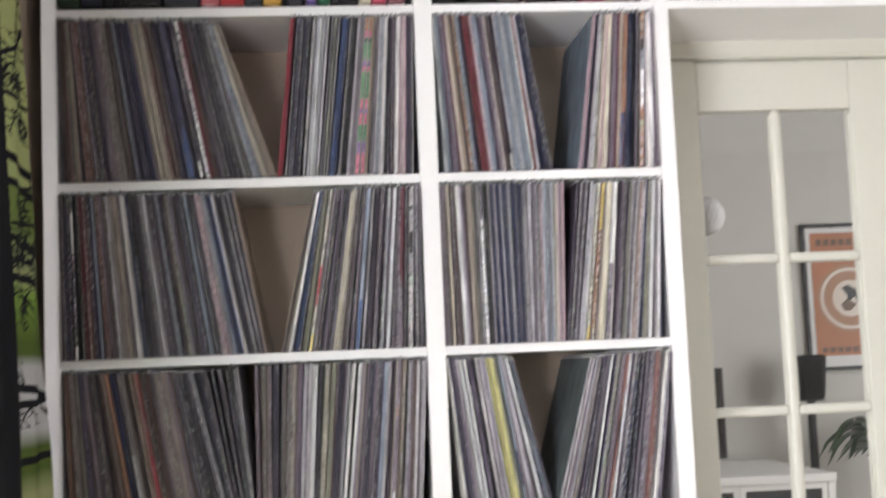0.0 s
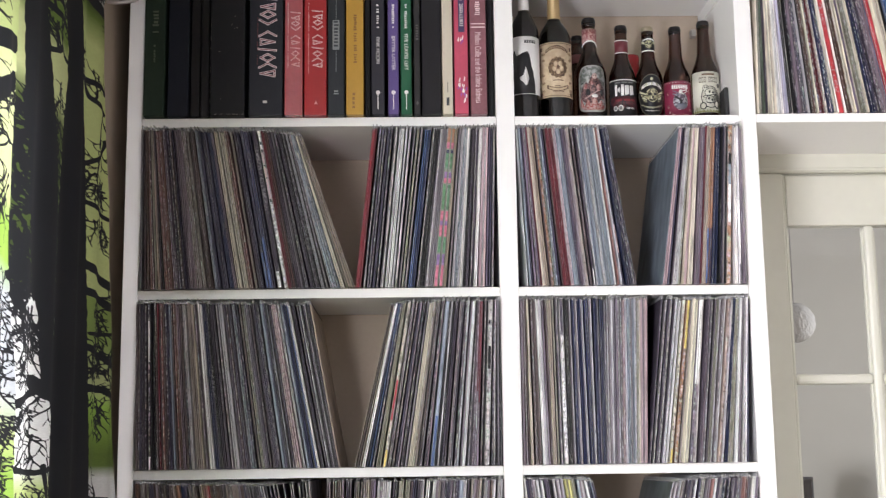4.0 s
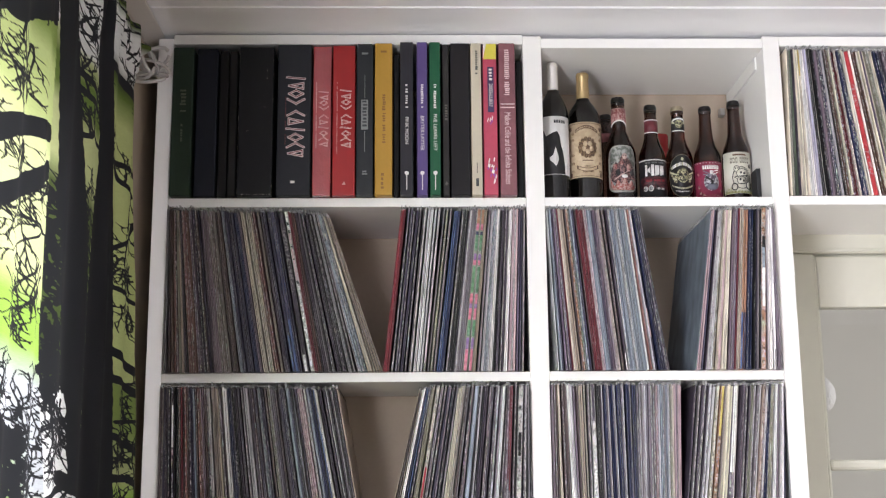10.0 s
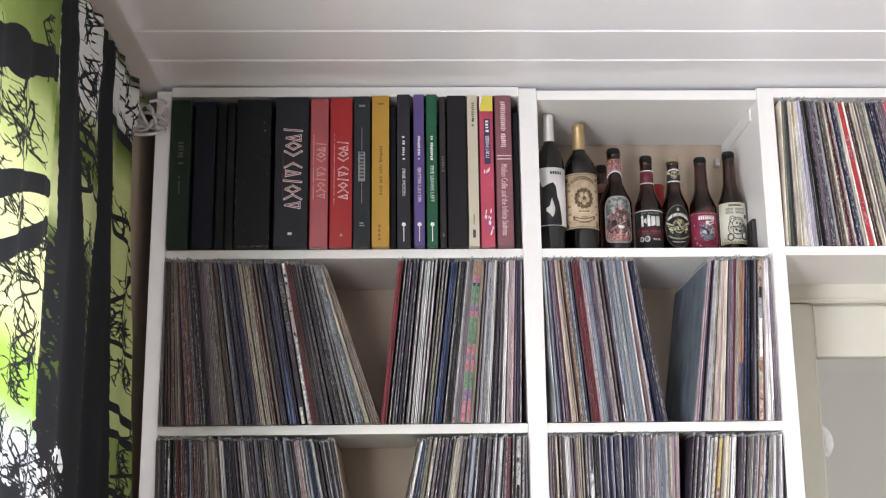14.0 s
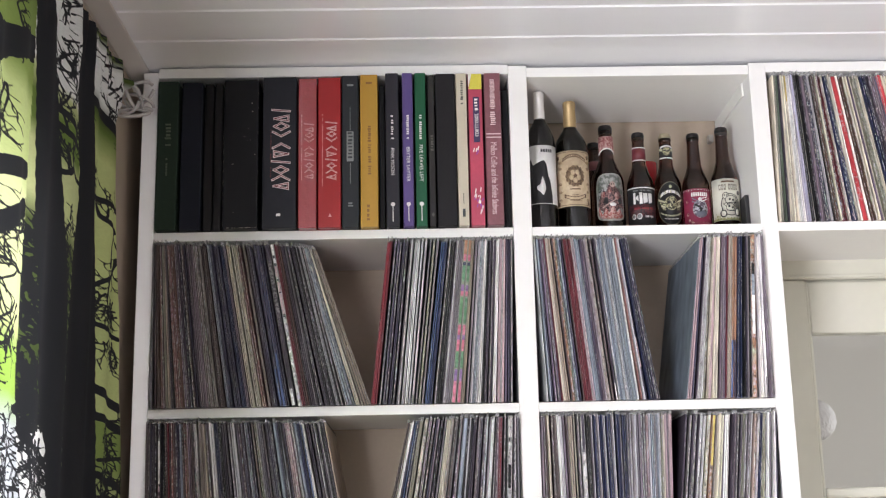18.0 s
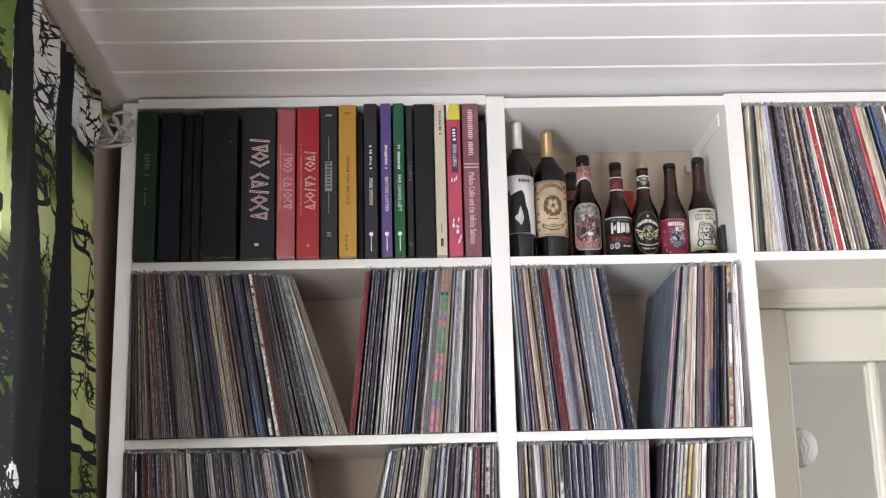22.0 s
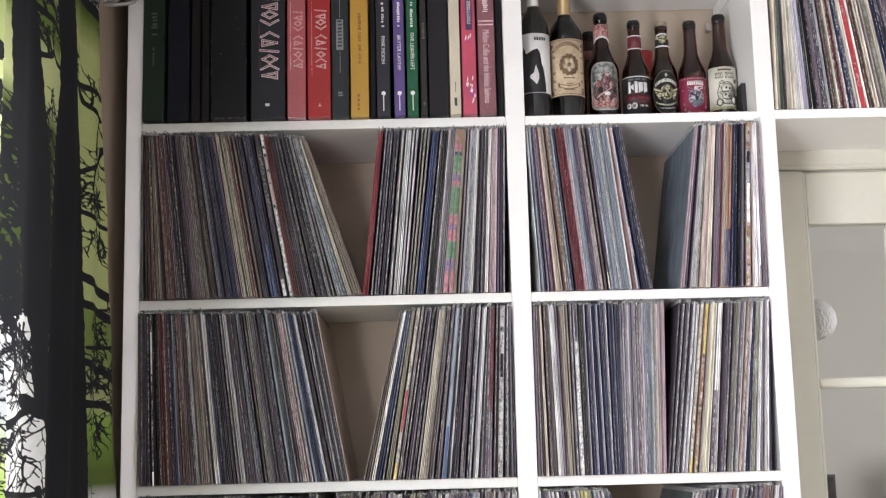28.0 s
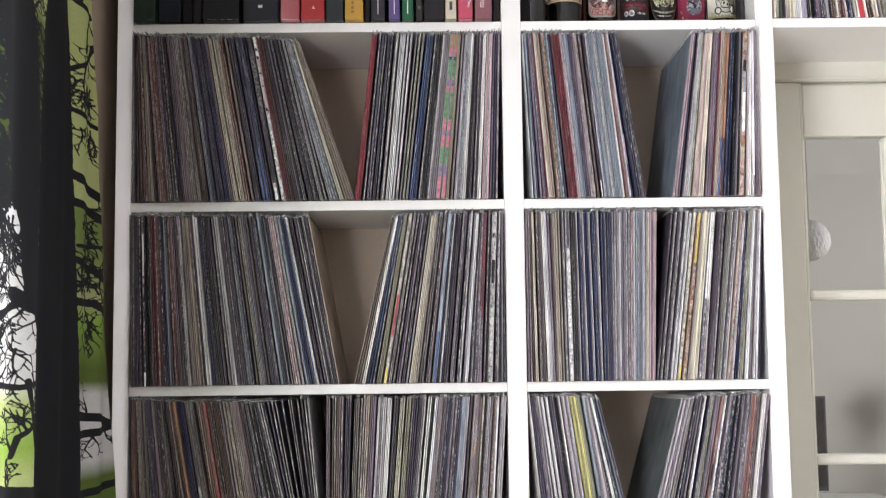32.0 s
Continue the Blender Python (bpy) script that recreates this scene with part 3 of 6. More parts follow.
records("w3 -2 z4 d4 -2 z4 q4 -2 l3 -3 w5 -2 l2 w3 k4 v5 k7 d2 w3 -2 g4 l4 g4 l3 -2 Y6 t2 Y7 f5 -3 s5:b20-42 q5 -2 l6 q5 k6 w6 -2 z5 -2 s5 d4",
        Z[3], [(1, 0.7904, 0.7625), (33, 0.825, 0.784), (55, 0.8486, 0.809), (90, 0.8864, 0.8411), (111, 0.9089, 0.8638), (139, 0.9396, 0.8742), (159, 0.9612, 0.8888)])
records("E2 l6 -2 l4 -2 q4 -2 l3 -2 a4 -2 g3 -3 d4 -3 z4 -3 g3 -3 d3 w5 -3 z3 f*5 -2 d3 g3 q4 -2 j5:k45-60 -3 w*4 d4 g*4 z4 b*5 k5 z*5 -2 d4 g4 d4 g*4 q4 g4 j6 j*6 g3 -2 w7 v6",
        Z[3], [(0, 0.9562, 1.0427), (65, 1.0285, 1.0886), (94, 1.0603, 1.1195), (124, 1.0934, 1.1455), (166, 1.1398, 1.1813), (178, 1.1528, 1.1981), (187, 1.1629, 1.2034)])
records("c4 f4 -2 e5 d4 c5 c5 t2 c5:y82-100 w6 w6 V8 k5 w3 k5 d*5 q5 d4 b*6 l5 k4 n*8 c3 m*11 -2 c*4 b*10 c3 -3 W3 R11 W4 -2 n*6 c3 -2 C3 v5 c4 f*8 c6 -3 b*9 z4 d*5 q6 q7 v4 R9 C9 t4 -2 c4 k4 u10 s6 g10 w6 -3 n*7 c4 m8 b*10 c4 d8 t8",
        2.102, [(0, 1.2435, 1.2523), (59, 1.3107, 1.2944), (151, 1.4147, 1.3733), (242, 1.517, 1.4645), (353, 1.6419, 1.5803)], front=-0.004, tall=0.966)

me = bpy.data.meshes.new("records")
me.from_pydata(JOIN_V, [], JOIN_F)
me.materials.append(SLEEVE_JOINED)
me.attributes.new("print_colour", "FLOAT_COLOR", "POINT").data.foreach_set("color", np.array(JOIN_C, dtype=np.float32).ravel())
me.attributes.new("fold", "FLOAT", "POINT").data.foreach_set("value", JOIN_E)
rows = tagged(new("records", me), "rows of vinyl records in coloured card sleeves on white shelves", "records", kind="stuff")
me = bpy.data.meshes.new("plastic_sleeves")
me.from_pydata(FILM_V, [], FILM_F)
me.materials.append(FILM)
tagged(new("plastic_sleeves", me), kind="stuff").parent = rows

# ---- the curtain ----


def table(z, rows):
    zs, vs = zip(*sorted(rows))
    return np.interp(z, zs, vs)


def tones(z, rows):
    rows = sorted(rows)
    zs = [r[0] for r in rows]
    return np.stack([np.interp(z, zs, [r[1][k] for r in rows]) for k in range(3)], -1)


LIME, GREEN, OLIVE, PLAIN, PALE, BRIGHT, DUSK = (0.58, 0.68, 0.29), (0.36, 0.57, 0.11), (0.15, 0.22, 0.05), (0.84, 0.85, 0.84), (0.54, 0.59, 0.29), (0.74, 0.80, 0.42), (0.05, 0.07, 0.025)
# the last of these is the white ground with shade mixed into its colour
FRESH, LEAFY, SHADED_WHITE = (0.60, 0.68, 0.29), (0.26, 0.35, 0.10), (0.58, 0.61, 0.65)
STRETCH = 3.0     # widens the print along the cloth to look even from the camera's slant
# boughs of the print: width, then points (along the cloth, height)
RIGHT_BOUGHS = [
    (0.009, (-0.428, 2.054), (-0.347, 2.067), (-0.257, 2.073)), (0.009, (-0.404, 2.056), (-0.366, 2.038), (-0.32, 2.037), (-0.262, 2.036)), (0.0042, (-0.262, 2.040), (-0.299, 2.001), (-0.305, 1.964)),
    (0.006, (-0.24, 1.988), (-0.284, 1.954), (-0.374, 1.921)), (0.008, (-0.372, 1.859), (-0.329, 1.860), (-0.224, 1.856)),
    (0.015, (-0.368, 1.757), (-0.308, 1.753), (-0.211, 1.740)), (0.014, (-0.361, 1.713), (-0.275, 1.713), (-0.196, 1.703)),
    (0.012, (-0.34, 1.622), (-0.218, 1.613), (-0.109, 1.586)), (0.012, (-0.33, 1.556), (-0.219, 1.559), (-0.10, 1.536)), (0.006, (-0.33, 1.645), (-0.24, 1.652), (-0.15, 1.66)),
    (0.014, (-0.33, 1.376), (-0.17, 1.369), (-0.085, 1.354)), (0.013, (-0.33, 1.345), (-0.17, 1.346), (-0.085, 1.354)), (0.013, (-0.30, 1.249), (-0.17, 1.250), (-0.06, 1.254)),
    (0.018, (-0.45, 2.206), (-0.37, 2.208), (-0.30, 2.200))]
LEFT_BOUGHS = [
    (0.034, (-1.16, 2.03), (-1.084, 2.063), (-0.992, 2.100), (-0.945, 2.122)), (0.030, (-0.98, 2.085), (-0.905, 2.122), (-0.82, 2.152), (-0.725, 2.178)),
    (0.022, (-1.10, 1.882), (-1.031, 1.914), (-0.975, 1.939), (-0.887, 1.967), (-0.747, 1.999)), (0.019, (-1.08, 1.822), (-1.0, 1.848), (-0.895, 1.886), (-0.744, 1.950)),
    (0.026, (-1.08, 1.560), (-0.988, 1.584), (-0.914, 1.592), (-0.850, 1.580)), (0.020, (-1.08, 1.545), (-0.987, 1.553), (-0.90, 1.570)),
    (0.020, (-1.08, 1.345), (-0.986, 1.338), (-0.909, 1.326), (-0.846, 1.329), (-0.700, 1.328)), (0.018, (-1.08, 1.23), (-0.985, 1.228), (-0.846, 1.220), (-0.690, 1.207))]
SLOT_BOUGHS = [
    (0.006, (-0.745, 1.99), (-0.70, 1.995)), (0.007, (-0.745, 1.928), (-0.69, 1.955)), (0.016, (-0.735, 1.682), (-0.60, 1.715)),
    (0.010, (-0.712, 1.512), (-0.608, 1.536), (-0.498, 1.532)), (0.020, (-0.62, 1.548), (-0.57, 1.535), (-0.50, 1.530)), (0.008, (-0.703, 1.426), (-0.598, 1.422), (-0.470, 1.431)),
    (0.020, (-0.70, 1.288), (-0.58, 1.277), (-0.455, 1.266)), (0.030, (-0.70, 1.221), (-0.58, 1.207), (-0.43, 1.191)),
    (0.009, (-0.57, 1.43), (-0.535, 1.375), (-0.50, 1.33)), (0.007, (-0.53, 1.37), (-0.60, 1.355), (-0.62, 1.33)),
    (0.011, (-0.63, 2.133), (-0.585, 2.133), (-0.53, 2.126)), (0.011, (-0.62, 2.110), (-0.58, 2.107), (-0.52, 2.108)), (0.007, (-0.61, 2.040), (-0.571, 2.049), (-0.545, 2.062), (-0.50, 2.055))]


def curtain_cloth():
    zs = np.concatenate([np.linspace(0.05, 1.14, 16)[:-1], np.arange(1.14, 2.328, 0.0019)])
    ss = np.concatenate([np.arange(0, 0.70, 0.0030), np.linspace(0.70, 1.0, 24)])
    zz, s = np.meshgrid(zs, ss, indexing="ij")
    right = table(zz, [(2.40, -0.20), (2.323, -0.214), (2.215, -0.312), (2.07, -0.252), (2.0, -0.240), (1.89, -0.218), (1.77, -0.210), (1.66, -0.185), (1.46, -0.120), (1.27, -0.075), (1.14, -0.05), (0.0, -0.05)])
    dark_r = table(zz, [(2.40, -0.462), (2.27, -0.459), (2.186, -0.45), (2.04, -0.415), (1.975, -0.381), (1.85, -0.362), (1.62, -0.338), (1.40, -0.314), (1.165, -0.26), (0.0, -0.25)])
    dark_l = table(zz, [(2.40, -0.75), (2.204, -0.742), (2.09, -0.73), (1.992, -0.72), (1.927, -0.714), (1.81, -0.682), (1.762, -0.672), (1.64, -0.606), (1.55, -0.592), (1.50, -0.515), (1.423, -0.479), (1.292, -0.463), (1.212, -0.442), (0.0, -0.44)])
    slot_l = table(zz, [(2.40, -0.70), (2.26, -0.683), (2.16, -0.625), (2.03, -0.595), (1.96, -0.580), (1.785, -0.522), (0.0, -0.49)])
    slot_r = table(zz, [(2.40, -0.54), (2.20, -0.532), (2.08, -0.495), (2.02, -0.493), (1.95, -0.505), (1.80, -0.522), (0.0, -0.51)])
    lime_r = table(zz, [(2.40, -0.742), (2.0, -0.745), (1.82, -0.748), (1.73, -0.748), (1.655, -0.735), (1.54, -0.708), (1.40, -0.703), (1.20, -0.692), (0.0, -0.69)])
    yy = right - s * (1.5 + right)
    xx = 0.022 + 0.004 * np.cos((yy + 0.44) / 0.125 * 2 * np.pi) + 0.03 * np.clip((-0.74 - yy) / 0.5, 0, 1)
    top = np.clip((zz - 2.22) / 0.08, 0, 1)
    xx = xx + top * (0.010 * (np.abs(np.sin(yy * 62 + 0.9 * np.sin(zz * 24))) - 0.4) + 0.003 * np.sin(yy * 190 + zz * 40))
    # the printed trees: a field of distance to the ink, in metres
    layers = {True: np.full(zz.shape, 0.02), False: np.full(zz.shape, 0.02)}     # the broad panel; the folds beside it
    aa = yy / STRETCH
    r = random.Random(11)

    def stroke(a0, z0, a1, z1, w0, w1, panel):
        ink = layers[panel]
        lo, hi = min(z0, z1) - w0 - 0.004, max(z0, z1) + w0 + 0.004
        i0, i1 = np.searchsorted(zs, lo), np.searchsorted(zs, hi)
        if i1 - i0 < 1:
            return
        da, dz = a1 - a0, z1 - z0
        n = max(da * da + dz * dz, 1e-9)
        pa, pz = aa[i0:i1] - a0, zz[i0:i1] - z0
        t = np.clip((pa * da + pz * dz) / n, 0, 1)
        ink[i0:i1] = np.minimum(ink[i0:i1], np.hypot(pa - t * da, pz - t * dz) - (w0 + (w1 - w0) * t) / 2)

    def grow(a, z, angle, length, width, depth, panel=False):
        steps = 4 if depth else 3
        bend = r.uniform(-0.25, 0.25)
        for k in range(steps):
            w1 = max(0.0017, width * 0.82)
            angle += bend + r.uniform(-0.35, 0.35)
            a1, z1 = a + math.cos(angle) * length / steps, z + math.sin(angle) * length / steps
            stroke(a, z, a1, z1, width, w1, panel)
            a, z, width = a1, z1, w1
            if depth and r.random() < 0.9:
                grow(a, z, angle + r.choice((-1, 1)) * r.uniform(0.5, 1.1), length * r.uniform(0.38, 0.6), max(0.0019, width * 0.62), depth - 1, panel)

    for width, *pts in RIGHT_BOUGHS + LEFT_BOUGHS + SLOT_BOUGHS:
        w = width
        for (y0, z0), (y1, z1) in zip(pts, pts[1:]):
            for k in range(3):
                f0, f1 = k / 3, (k + 1) / 3
                stroke((y0 + (y1 - y0) * f0) / STRETCH, z0 + (z1 - z0) * f0, (y0 + (y1 - y0) * f1) / STRETCH, z0 + (z1 - z0) * f1, w * r.uniform(0.9, 1.1), w, y0 < -0.72)
            if r.random() < 0.8:
                k = r.random()
                grow((y0 + (y1 - y0) * k) / STRETCH, z0 + (z1 - z0) * k, r.choice((-1, 1)) * r.uniform(0.6, 1.6) + (0 if y0 > -0.4 else 3.1), 0.04, 0.004, 2, y0 < -0.72)
    # twigs that hang from the boughs on the narrow strip
    for y0, y1, z0, z1, n, down in ((-0.36, -0.23, 1.885, 1.915, 18, 1), (-0.35, -0.23, 1.82, 1.855, 7, 1), (-0.32, -0.13, 1.55, 1.63, 34, 0), (-0.36, -0.23, 2.22, 2.27, 14, 0),
                                    (-0.42, -0.22, 2.285, 2.37, 24, 0), (-0.30, -0.2, 1.64, 1.67, 5, 0), (-0.25, -0.10, 1.335, 1.35, 3, 1), (-0.31, -0.2, 1.50, 1.55, 8, 1)):
        for k in range(n):
            grow(r.uniform(y0, y1) / STRETCH, r.uniform(z0, z1), r.uniform(-2.3, -0.8) if down else r.uniform(0, 6.28), 0.030, 0.0032, 1)
    # crowns in the slot between the trunks
    for k in range(40):
        grow(r.uniform(-0.575, -0.525) / STRETCH, r.uniform(1.80, 1.99), r.uniform(0, 6.28), 0.022, 0.0036, 1)
    for k in range(30):
        z = r.uniform(2.16, 2.36)
        grow((-0.60 + (z - 2.16) * -0.1 + r.uniform(-0.04, 0.03)) / STRETCH, z, r.choice((1.2, 1.9, -1.4, 0.6, 2.6)), 0.036, 0.0036, 1)
    # dense undergrowth beside the left trunk
    for k in range(88):
        z = r.uniform(1.69, 1.93)
        grow((r.uniform(-0.745, -0.67) + (1.83 - z) * 0.15) / STRETCH, z, r.uniform(0, 6.28), 0.022, 0.0066, 1)
    for k in range(30):
        grow(r.uniform(-0.74, -0.64) / STRETCH, r.uniform(1.645, 1.70), r.uniform(0, 6.28), 0.028, 0.0066, 1)
    for k in range(22):
        grow(r.uniform(-0.71, -0.60) / STRETCH, r.uniform(1.60, 1.66), r.uniform(-2.2, -1.0), 0.05, 0.0034, 1)
    for k in range(9):
        grow(r.uniform(-0.70, -0.52) / STRETCH, r.uniform(1.44, 1.52), r.uniform(-2.4, -0.8), 0.05, 0.0036, 2)
    # twigs over the bright panel
    for y0, z0, angle, size, n in ((-0.76, 1.925, 3.5, 0.070, 3), (-0.765, 1.85, 3.5, 0.075, 4), (-0.775, 1.815, 4.1, 0.075, 3), (-0.775, 1.77, 4.3, 0.06, 2), (-0.90, 1.895, 2.4, 0.05, 2), (-0.99, 1.86, 2.2, 0.05, 2),
                                   (-0.94, 2.085, 4.6, 0.05, 2), (-0.86, 2.07, 5.0, 0.06, 2), (-1.02, 2.06, 4.4, 0.05, 3), (-0.86, 2.04, 4.0, 0.04, 2), (-1.05, 2.0, 4.4, 0.06, 2)):
        for k in range(n):
            grow((y0 + r.uniform(-0.02, 0.02)) / STRETCH, z0 + r.uniform(-0.015, 0.015), angle + r.uniform(-0.35, 0.35), size, 0.0034, 2, True)
    for k in range(105):
        grow((-0.87 + r.uniform(-0.15, 0.11)) / STRETCH, r.uniform(1.49, 1.635), r.uniform(0, 6.28), 0.040, 0.0036, 2 if k % 3 == 0 else 1, True)
    for k in range(10):
        grow((-0.80 + r.uniform(-0.05, 0.06)) / STRETCH, r.uniform(1.48, 1.56), r.uniform(4.0, 5.2), 0.045, 0.0034, 2, True)
    for k in range(12):
        grow(r.uniform(-1.02, -0.72) / STRETCH, r.uniform(1.335, 1.41), r.uniform(0.6, 2.6), 0.045, 0.0034, 2, True)
    for k in range(6):
        grow(r.uniform(-0.92, -0.72) / STRETCH, r.uniform(1.27, 1.32), r.uniform(3.8, 5.6), 0.05, 0.0034, 2, True)
    # the trunks
    rough = 0.0012 * np.sin(zz * 60 + 3 * np.sin(zz * 37)) + 0.0008 * np.sin(zz * 310)
    one = np.maximum(yy - slot_l, dark_l - yy) + rough
    two = np.maximum(yy - dark_r, slot_r - yy) + rough
    ink = np.where(yy > lime_r, layers[False], layers[True])
    ink = np.minimum(ink, np.minimum(one, two) / STRETCH)
    # ground colours of the print, with some shade put into the panel's tones
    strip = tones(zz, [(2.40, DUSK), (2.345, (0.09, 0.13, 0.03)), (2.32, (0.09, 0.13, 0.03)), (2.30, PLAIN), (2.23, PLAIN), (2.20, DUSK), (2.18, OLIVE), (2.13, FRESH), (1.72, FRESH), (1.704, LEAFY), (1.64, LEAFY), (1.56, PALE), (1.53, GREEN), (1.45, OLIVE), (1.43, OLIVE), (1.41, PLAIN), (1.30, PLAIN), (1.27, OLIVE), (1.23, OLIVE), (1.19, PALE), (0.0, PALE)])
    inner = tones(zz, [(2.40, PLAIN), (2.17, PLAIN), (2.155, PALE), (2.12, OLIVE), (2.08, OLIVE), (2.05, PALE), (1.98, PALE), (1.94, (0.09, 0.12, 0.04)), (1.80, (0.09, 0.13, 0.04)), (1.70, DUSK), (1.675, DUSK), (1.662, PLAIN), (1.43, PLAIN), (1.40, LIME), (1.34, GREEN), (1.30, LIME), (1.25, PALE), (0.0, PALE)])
    # the panel's greens above 2.1 are darkened, as less daylight comes through there
    panel = tones(zz, [(2.40, DUSK), (2.28, OLIVE), (2.16, (0.27, 0.36, 0.10)), (2.12, (0.27, 0.36, 0.10)), (2.085, LIME), (2.00, LIME), (1.96, BRIGHT), (1.80, BRIGHT), (1.775, LIME), (1.75, GREEN), (1.70, GREEN), (1.655, SHADED_WHITE), (1.53, SHADED_WHITE), (1.47, LIME), (1.42, GREEN), (1.37, GREEN), (1.345, LIME), (1.28, BRIGHT), (1.25, GREEN), (1.20, GREEN), (0.0, PALE)])
    # the white patch of the panel fades to green away from its fold
    fade = np.clip((-0.80 - yy) / 0.08, 0, 1) * np.clip((1.60 - zz) / 0.06, 0, 1) * np.clip((zz - 1.40) / 0.05, 0, 1)
    panel = panel * (1 - fade[..., None]) + np.array(GREEN) * fade[..., None]
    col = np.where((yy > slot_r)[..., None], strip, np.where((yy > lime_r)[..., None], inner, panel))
    n0, n1 = zz.shape
    verts = np.stack([xx, yy, zz], -1).reshape(-1, 3)
    idx = np.arange(n0 * n1).reshape(n0, n1)
    faces = np.stack([idx[:-1, :-1], idx[:-1, 1:], idx[1:, 1:], idx[1:, :-1]], -1).reshape(-1, 4)
    me = bpy.data.meshes.new("cloth")
    me.from_pydata(verts.tolist(), [], faces.tolist())
    me.polygons.foreach_set("use_smooth", np.ones(len(faces), dtype=bool))
    at = me.attributes.new("shaded_print_ground", "FLOAT_COLOR", "POINT")
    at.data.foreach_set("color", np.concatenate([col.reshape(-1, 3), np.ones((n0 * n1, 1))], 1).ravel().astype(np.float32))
    at = me.attributes.new("print_ink", "FLOAT", "POINT")
    at.data.foreach_set("value", ink.ravel().astype(np.float32))
    return me


def cloth_material():
    m = bpy.data.materials.new("printed_cotton")
    m.use_nodes = True
    n, l = m.node_tree.nodes, m.node_tree.links
    g, k = n.new("ShaderNodeAttribute"), n.new("ShaderNodeAttribute")
    g.attribute_name, k.attribute_name = "shaded_print_ground", "print_ink"
    edge = n.new("ShaderNodeMapRange")
    edge.inputs["From Min"].default_value, edge.inputs["From Max"].default_value = -0.0003, 0.0004
    l.new(k.outputs["Fac"], edge.inputs["Value"])
    tc, mp, weave = n.new("ShaderNodeTexCoord"), n.new("ShaderNodeMapping"), n.new("ShaderNodeTexNoise")
    mp.inputs["Scale"].default_value = (200, 60, 900)
    weave.inputs["Scale"].default_value, weave.inputs["Detail"].default_value = 1, 3
    l.new(tc.outputs["Object"], mp.inputs["Vector"])
    l.new(mp.outputs[0], weave.inputs["Vector"])
    v = n.new("ShaderNodeMapRange")
    v.inputs["To Min"].default_value, v.inputs["To Max"].default_value = 0.80, 1.15
    l.new(weave.outputs[0], v.inputs["Value"])
    sc = n.new("ShaderNodeVectorMath")
    sc.operation = "SCALE"
    l.new(g.outputs["Color"], sc.inputs[0])
    l.new(v.outputs[0], sc.inputs["Scale"])
    mix = n.new("ShaderNodeMix")
    mix.data_type = "RGBA"
    mix.inputs["A"].default_value = (0.024, 0.025, 0.028, 1)
    l.new(edge.outputs[0], mix.inputs["Factor"])
    l.new(sc.outputs[0], mix.inputs["B"])
    b, tr, ms = n["Principled BSDF"], n.new("ShaderNodeBsdfTranslucent"), n.new("ShaderNodeMixShader")
    b.inputs["Roughness"].default_value, b.inputs["Specular IOR Level"].default_value = 0.9, 0.2
    l.new(mix.outputs["Result"], b.inputs["Base Color"])
    l.new(mix.outputs["Result"], tr.inputs["Color"])
    ms.inputs[0].default_value = 0.36
    l.new(b.outputs[0], ms.inputs[1])
    l.new(tr.outputs[0], ms.inputs[2])
    l.new(ms.outputs[0], n["Material Output"].inputs[0])
    return m


curtain = thing("curtain", "lime green and white curtain printed with black bare trees", "curtain")
cloth = new("cloth", curtain_cloth())
cloth.data.materials.append(cloth_material())
cloth.parent = curtain
part("rail", box(LEFT, 0.006, -2.2, -0.24, 2.318, 2.332, 0.003), CORD, curtain, "white plastic curtain rail")
window = thing("window_1", "white framed window behind the curtain", "window", kind="structure")
for y0, y1 in ((WY0, WY0 + 0.06), ((WY0 + WY1) / 2 - 0.03, (WY0 + WY1) / 2 + 0.03), (WY1 - 0.06, WY1)):
    part("window_frame", box(LEFT - 0.11, LEFT - 0.05, y0, y1, WZ0, WZ1, 0.003), CREAM, window)
for z0, z1 in ((WZ0, WZ0 + 0.06), (WZ1 - 0.06, WZ1)):
    part("window_frame", box(LEFT - 0.108, LEFT - 0.052, WY0, WY1, z0, z1, 0.003), CREAM, window)
# unseen frame, added round the fill lamp's opening
window = thing("window_2", "white window frame added behind the camera, unseen", "window", kind="structure")
for x0, x1 in ((SX0, SX0 + 0.07), ((SX0 + SX1) / 2 - 0.05, (SX0 + SX1) / 2 + 0.05), (SX1 - 0.07, SX1)):
    part("window_frame", box(x0, x1, -3.46, -3.40, 0.85, 2.28, 0.003), CREAM, window)

# a coil of white cord hung between the moulding and the bookcase
bm = bmesh.new()
for k, (r1, r2, tilt, ox, oz) in enumerate(((0.036, 0.017, 0.55, 0.004, 0.014), (0.034, 0.012, -0.45, 0.010, -0.004), (0.024, 0.030, 0.15, -0.010, 0.002), (0.033, 0.012, 0.05, 0.004, -0.026), (0.030, 0.010, -1.15, 0.002, 0.006))):
    pts = [Vector((ox + r1 * math.cos(a) * math.cos(tilt) - r2 * math.sin(a) * math.sin(tilt), -0.01 * math.sin(a + k) - 0.004 * k, r2 * math.sin(a) * math.cos(tilt) + oz + r1 * math.cos(a) * math.sin(tilt))) for a in [i * 0.42 for i in range(15)]]
    tube(pts, 0.0036, 6, bm)
tube([(0.0, 0.0, 0.02), (-0.006, 0.002, 0.035), (-0.012, 0.004, 0.05)], 0.0027, 6, bm)
ob = part("cord_coil", bm, CORD, None, smooth=True)
ob.location = (-0.006, -0.045, 2.352)
tagged(ob, "coiled white plastic cord hanging beside the bookcase", "cord")

# ---- boxes and books on the top shelf ----
PRINT = {}


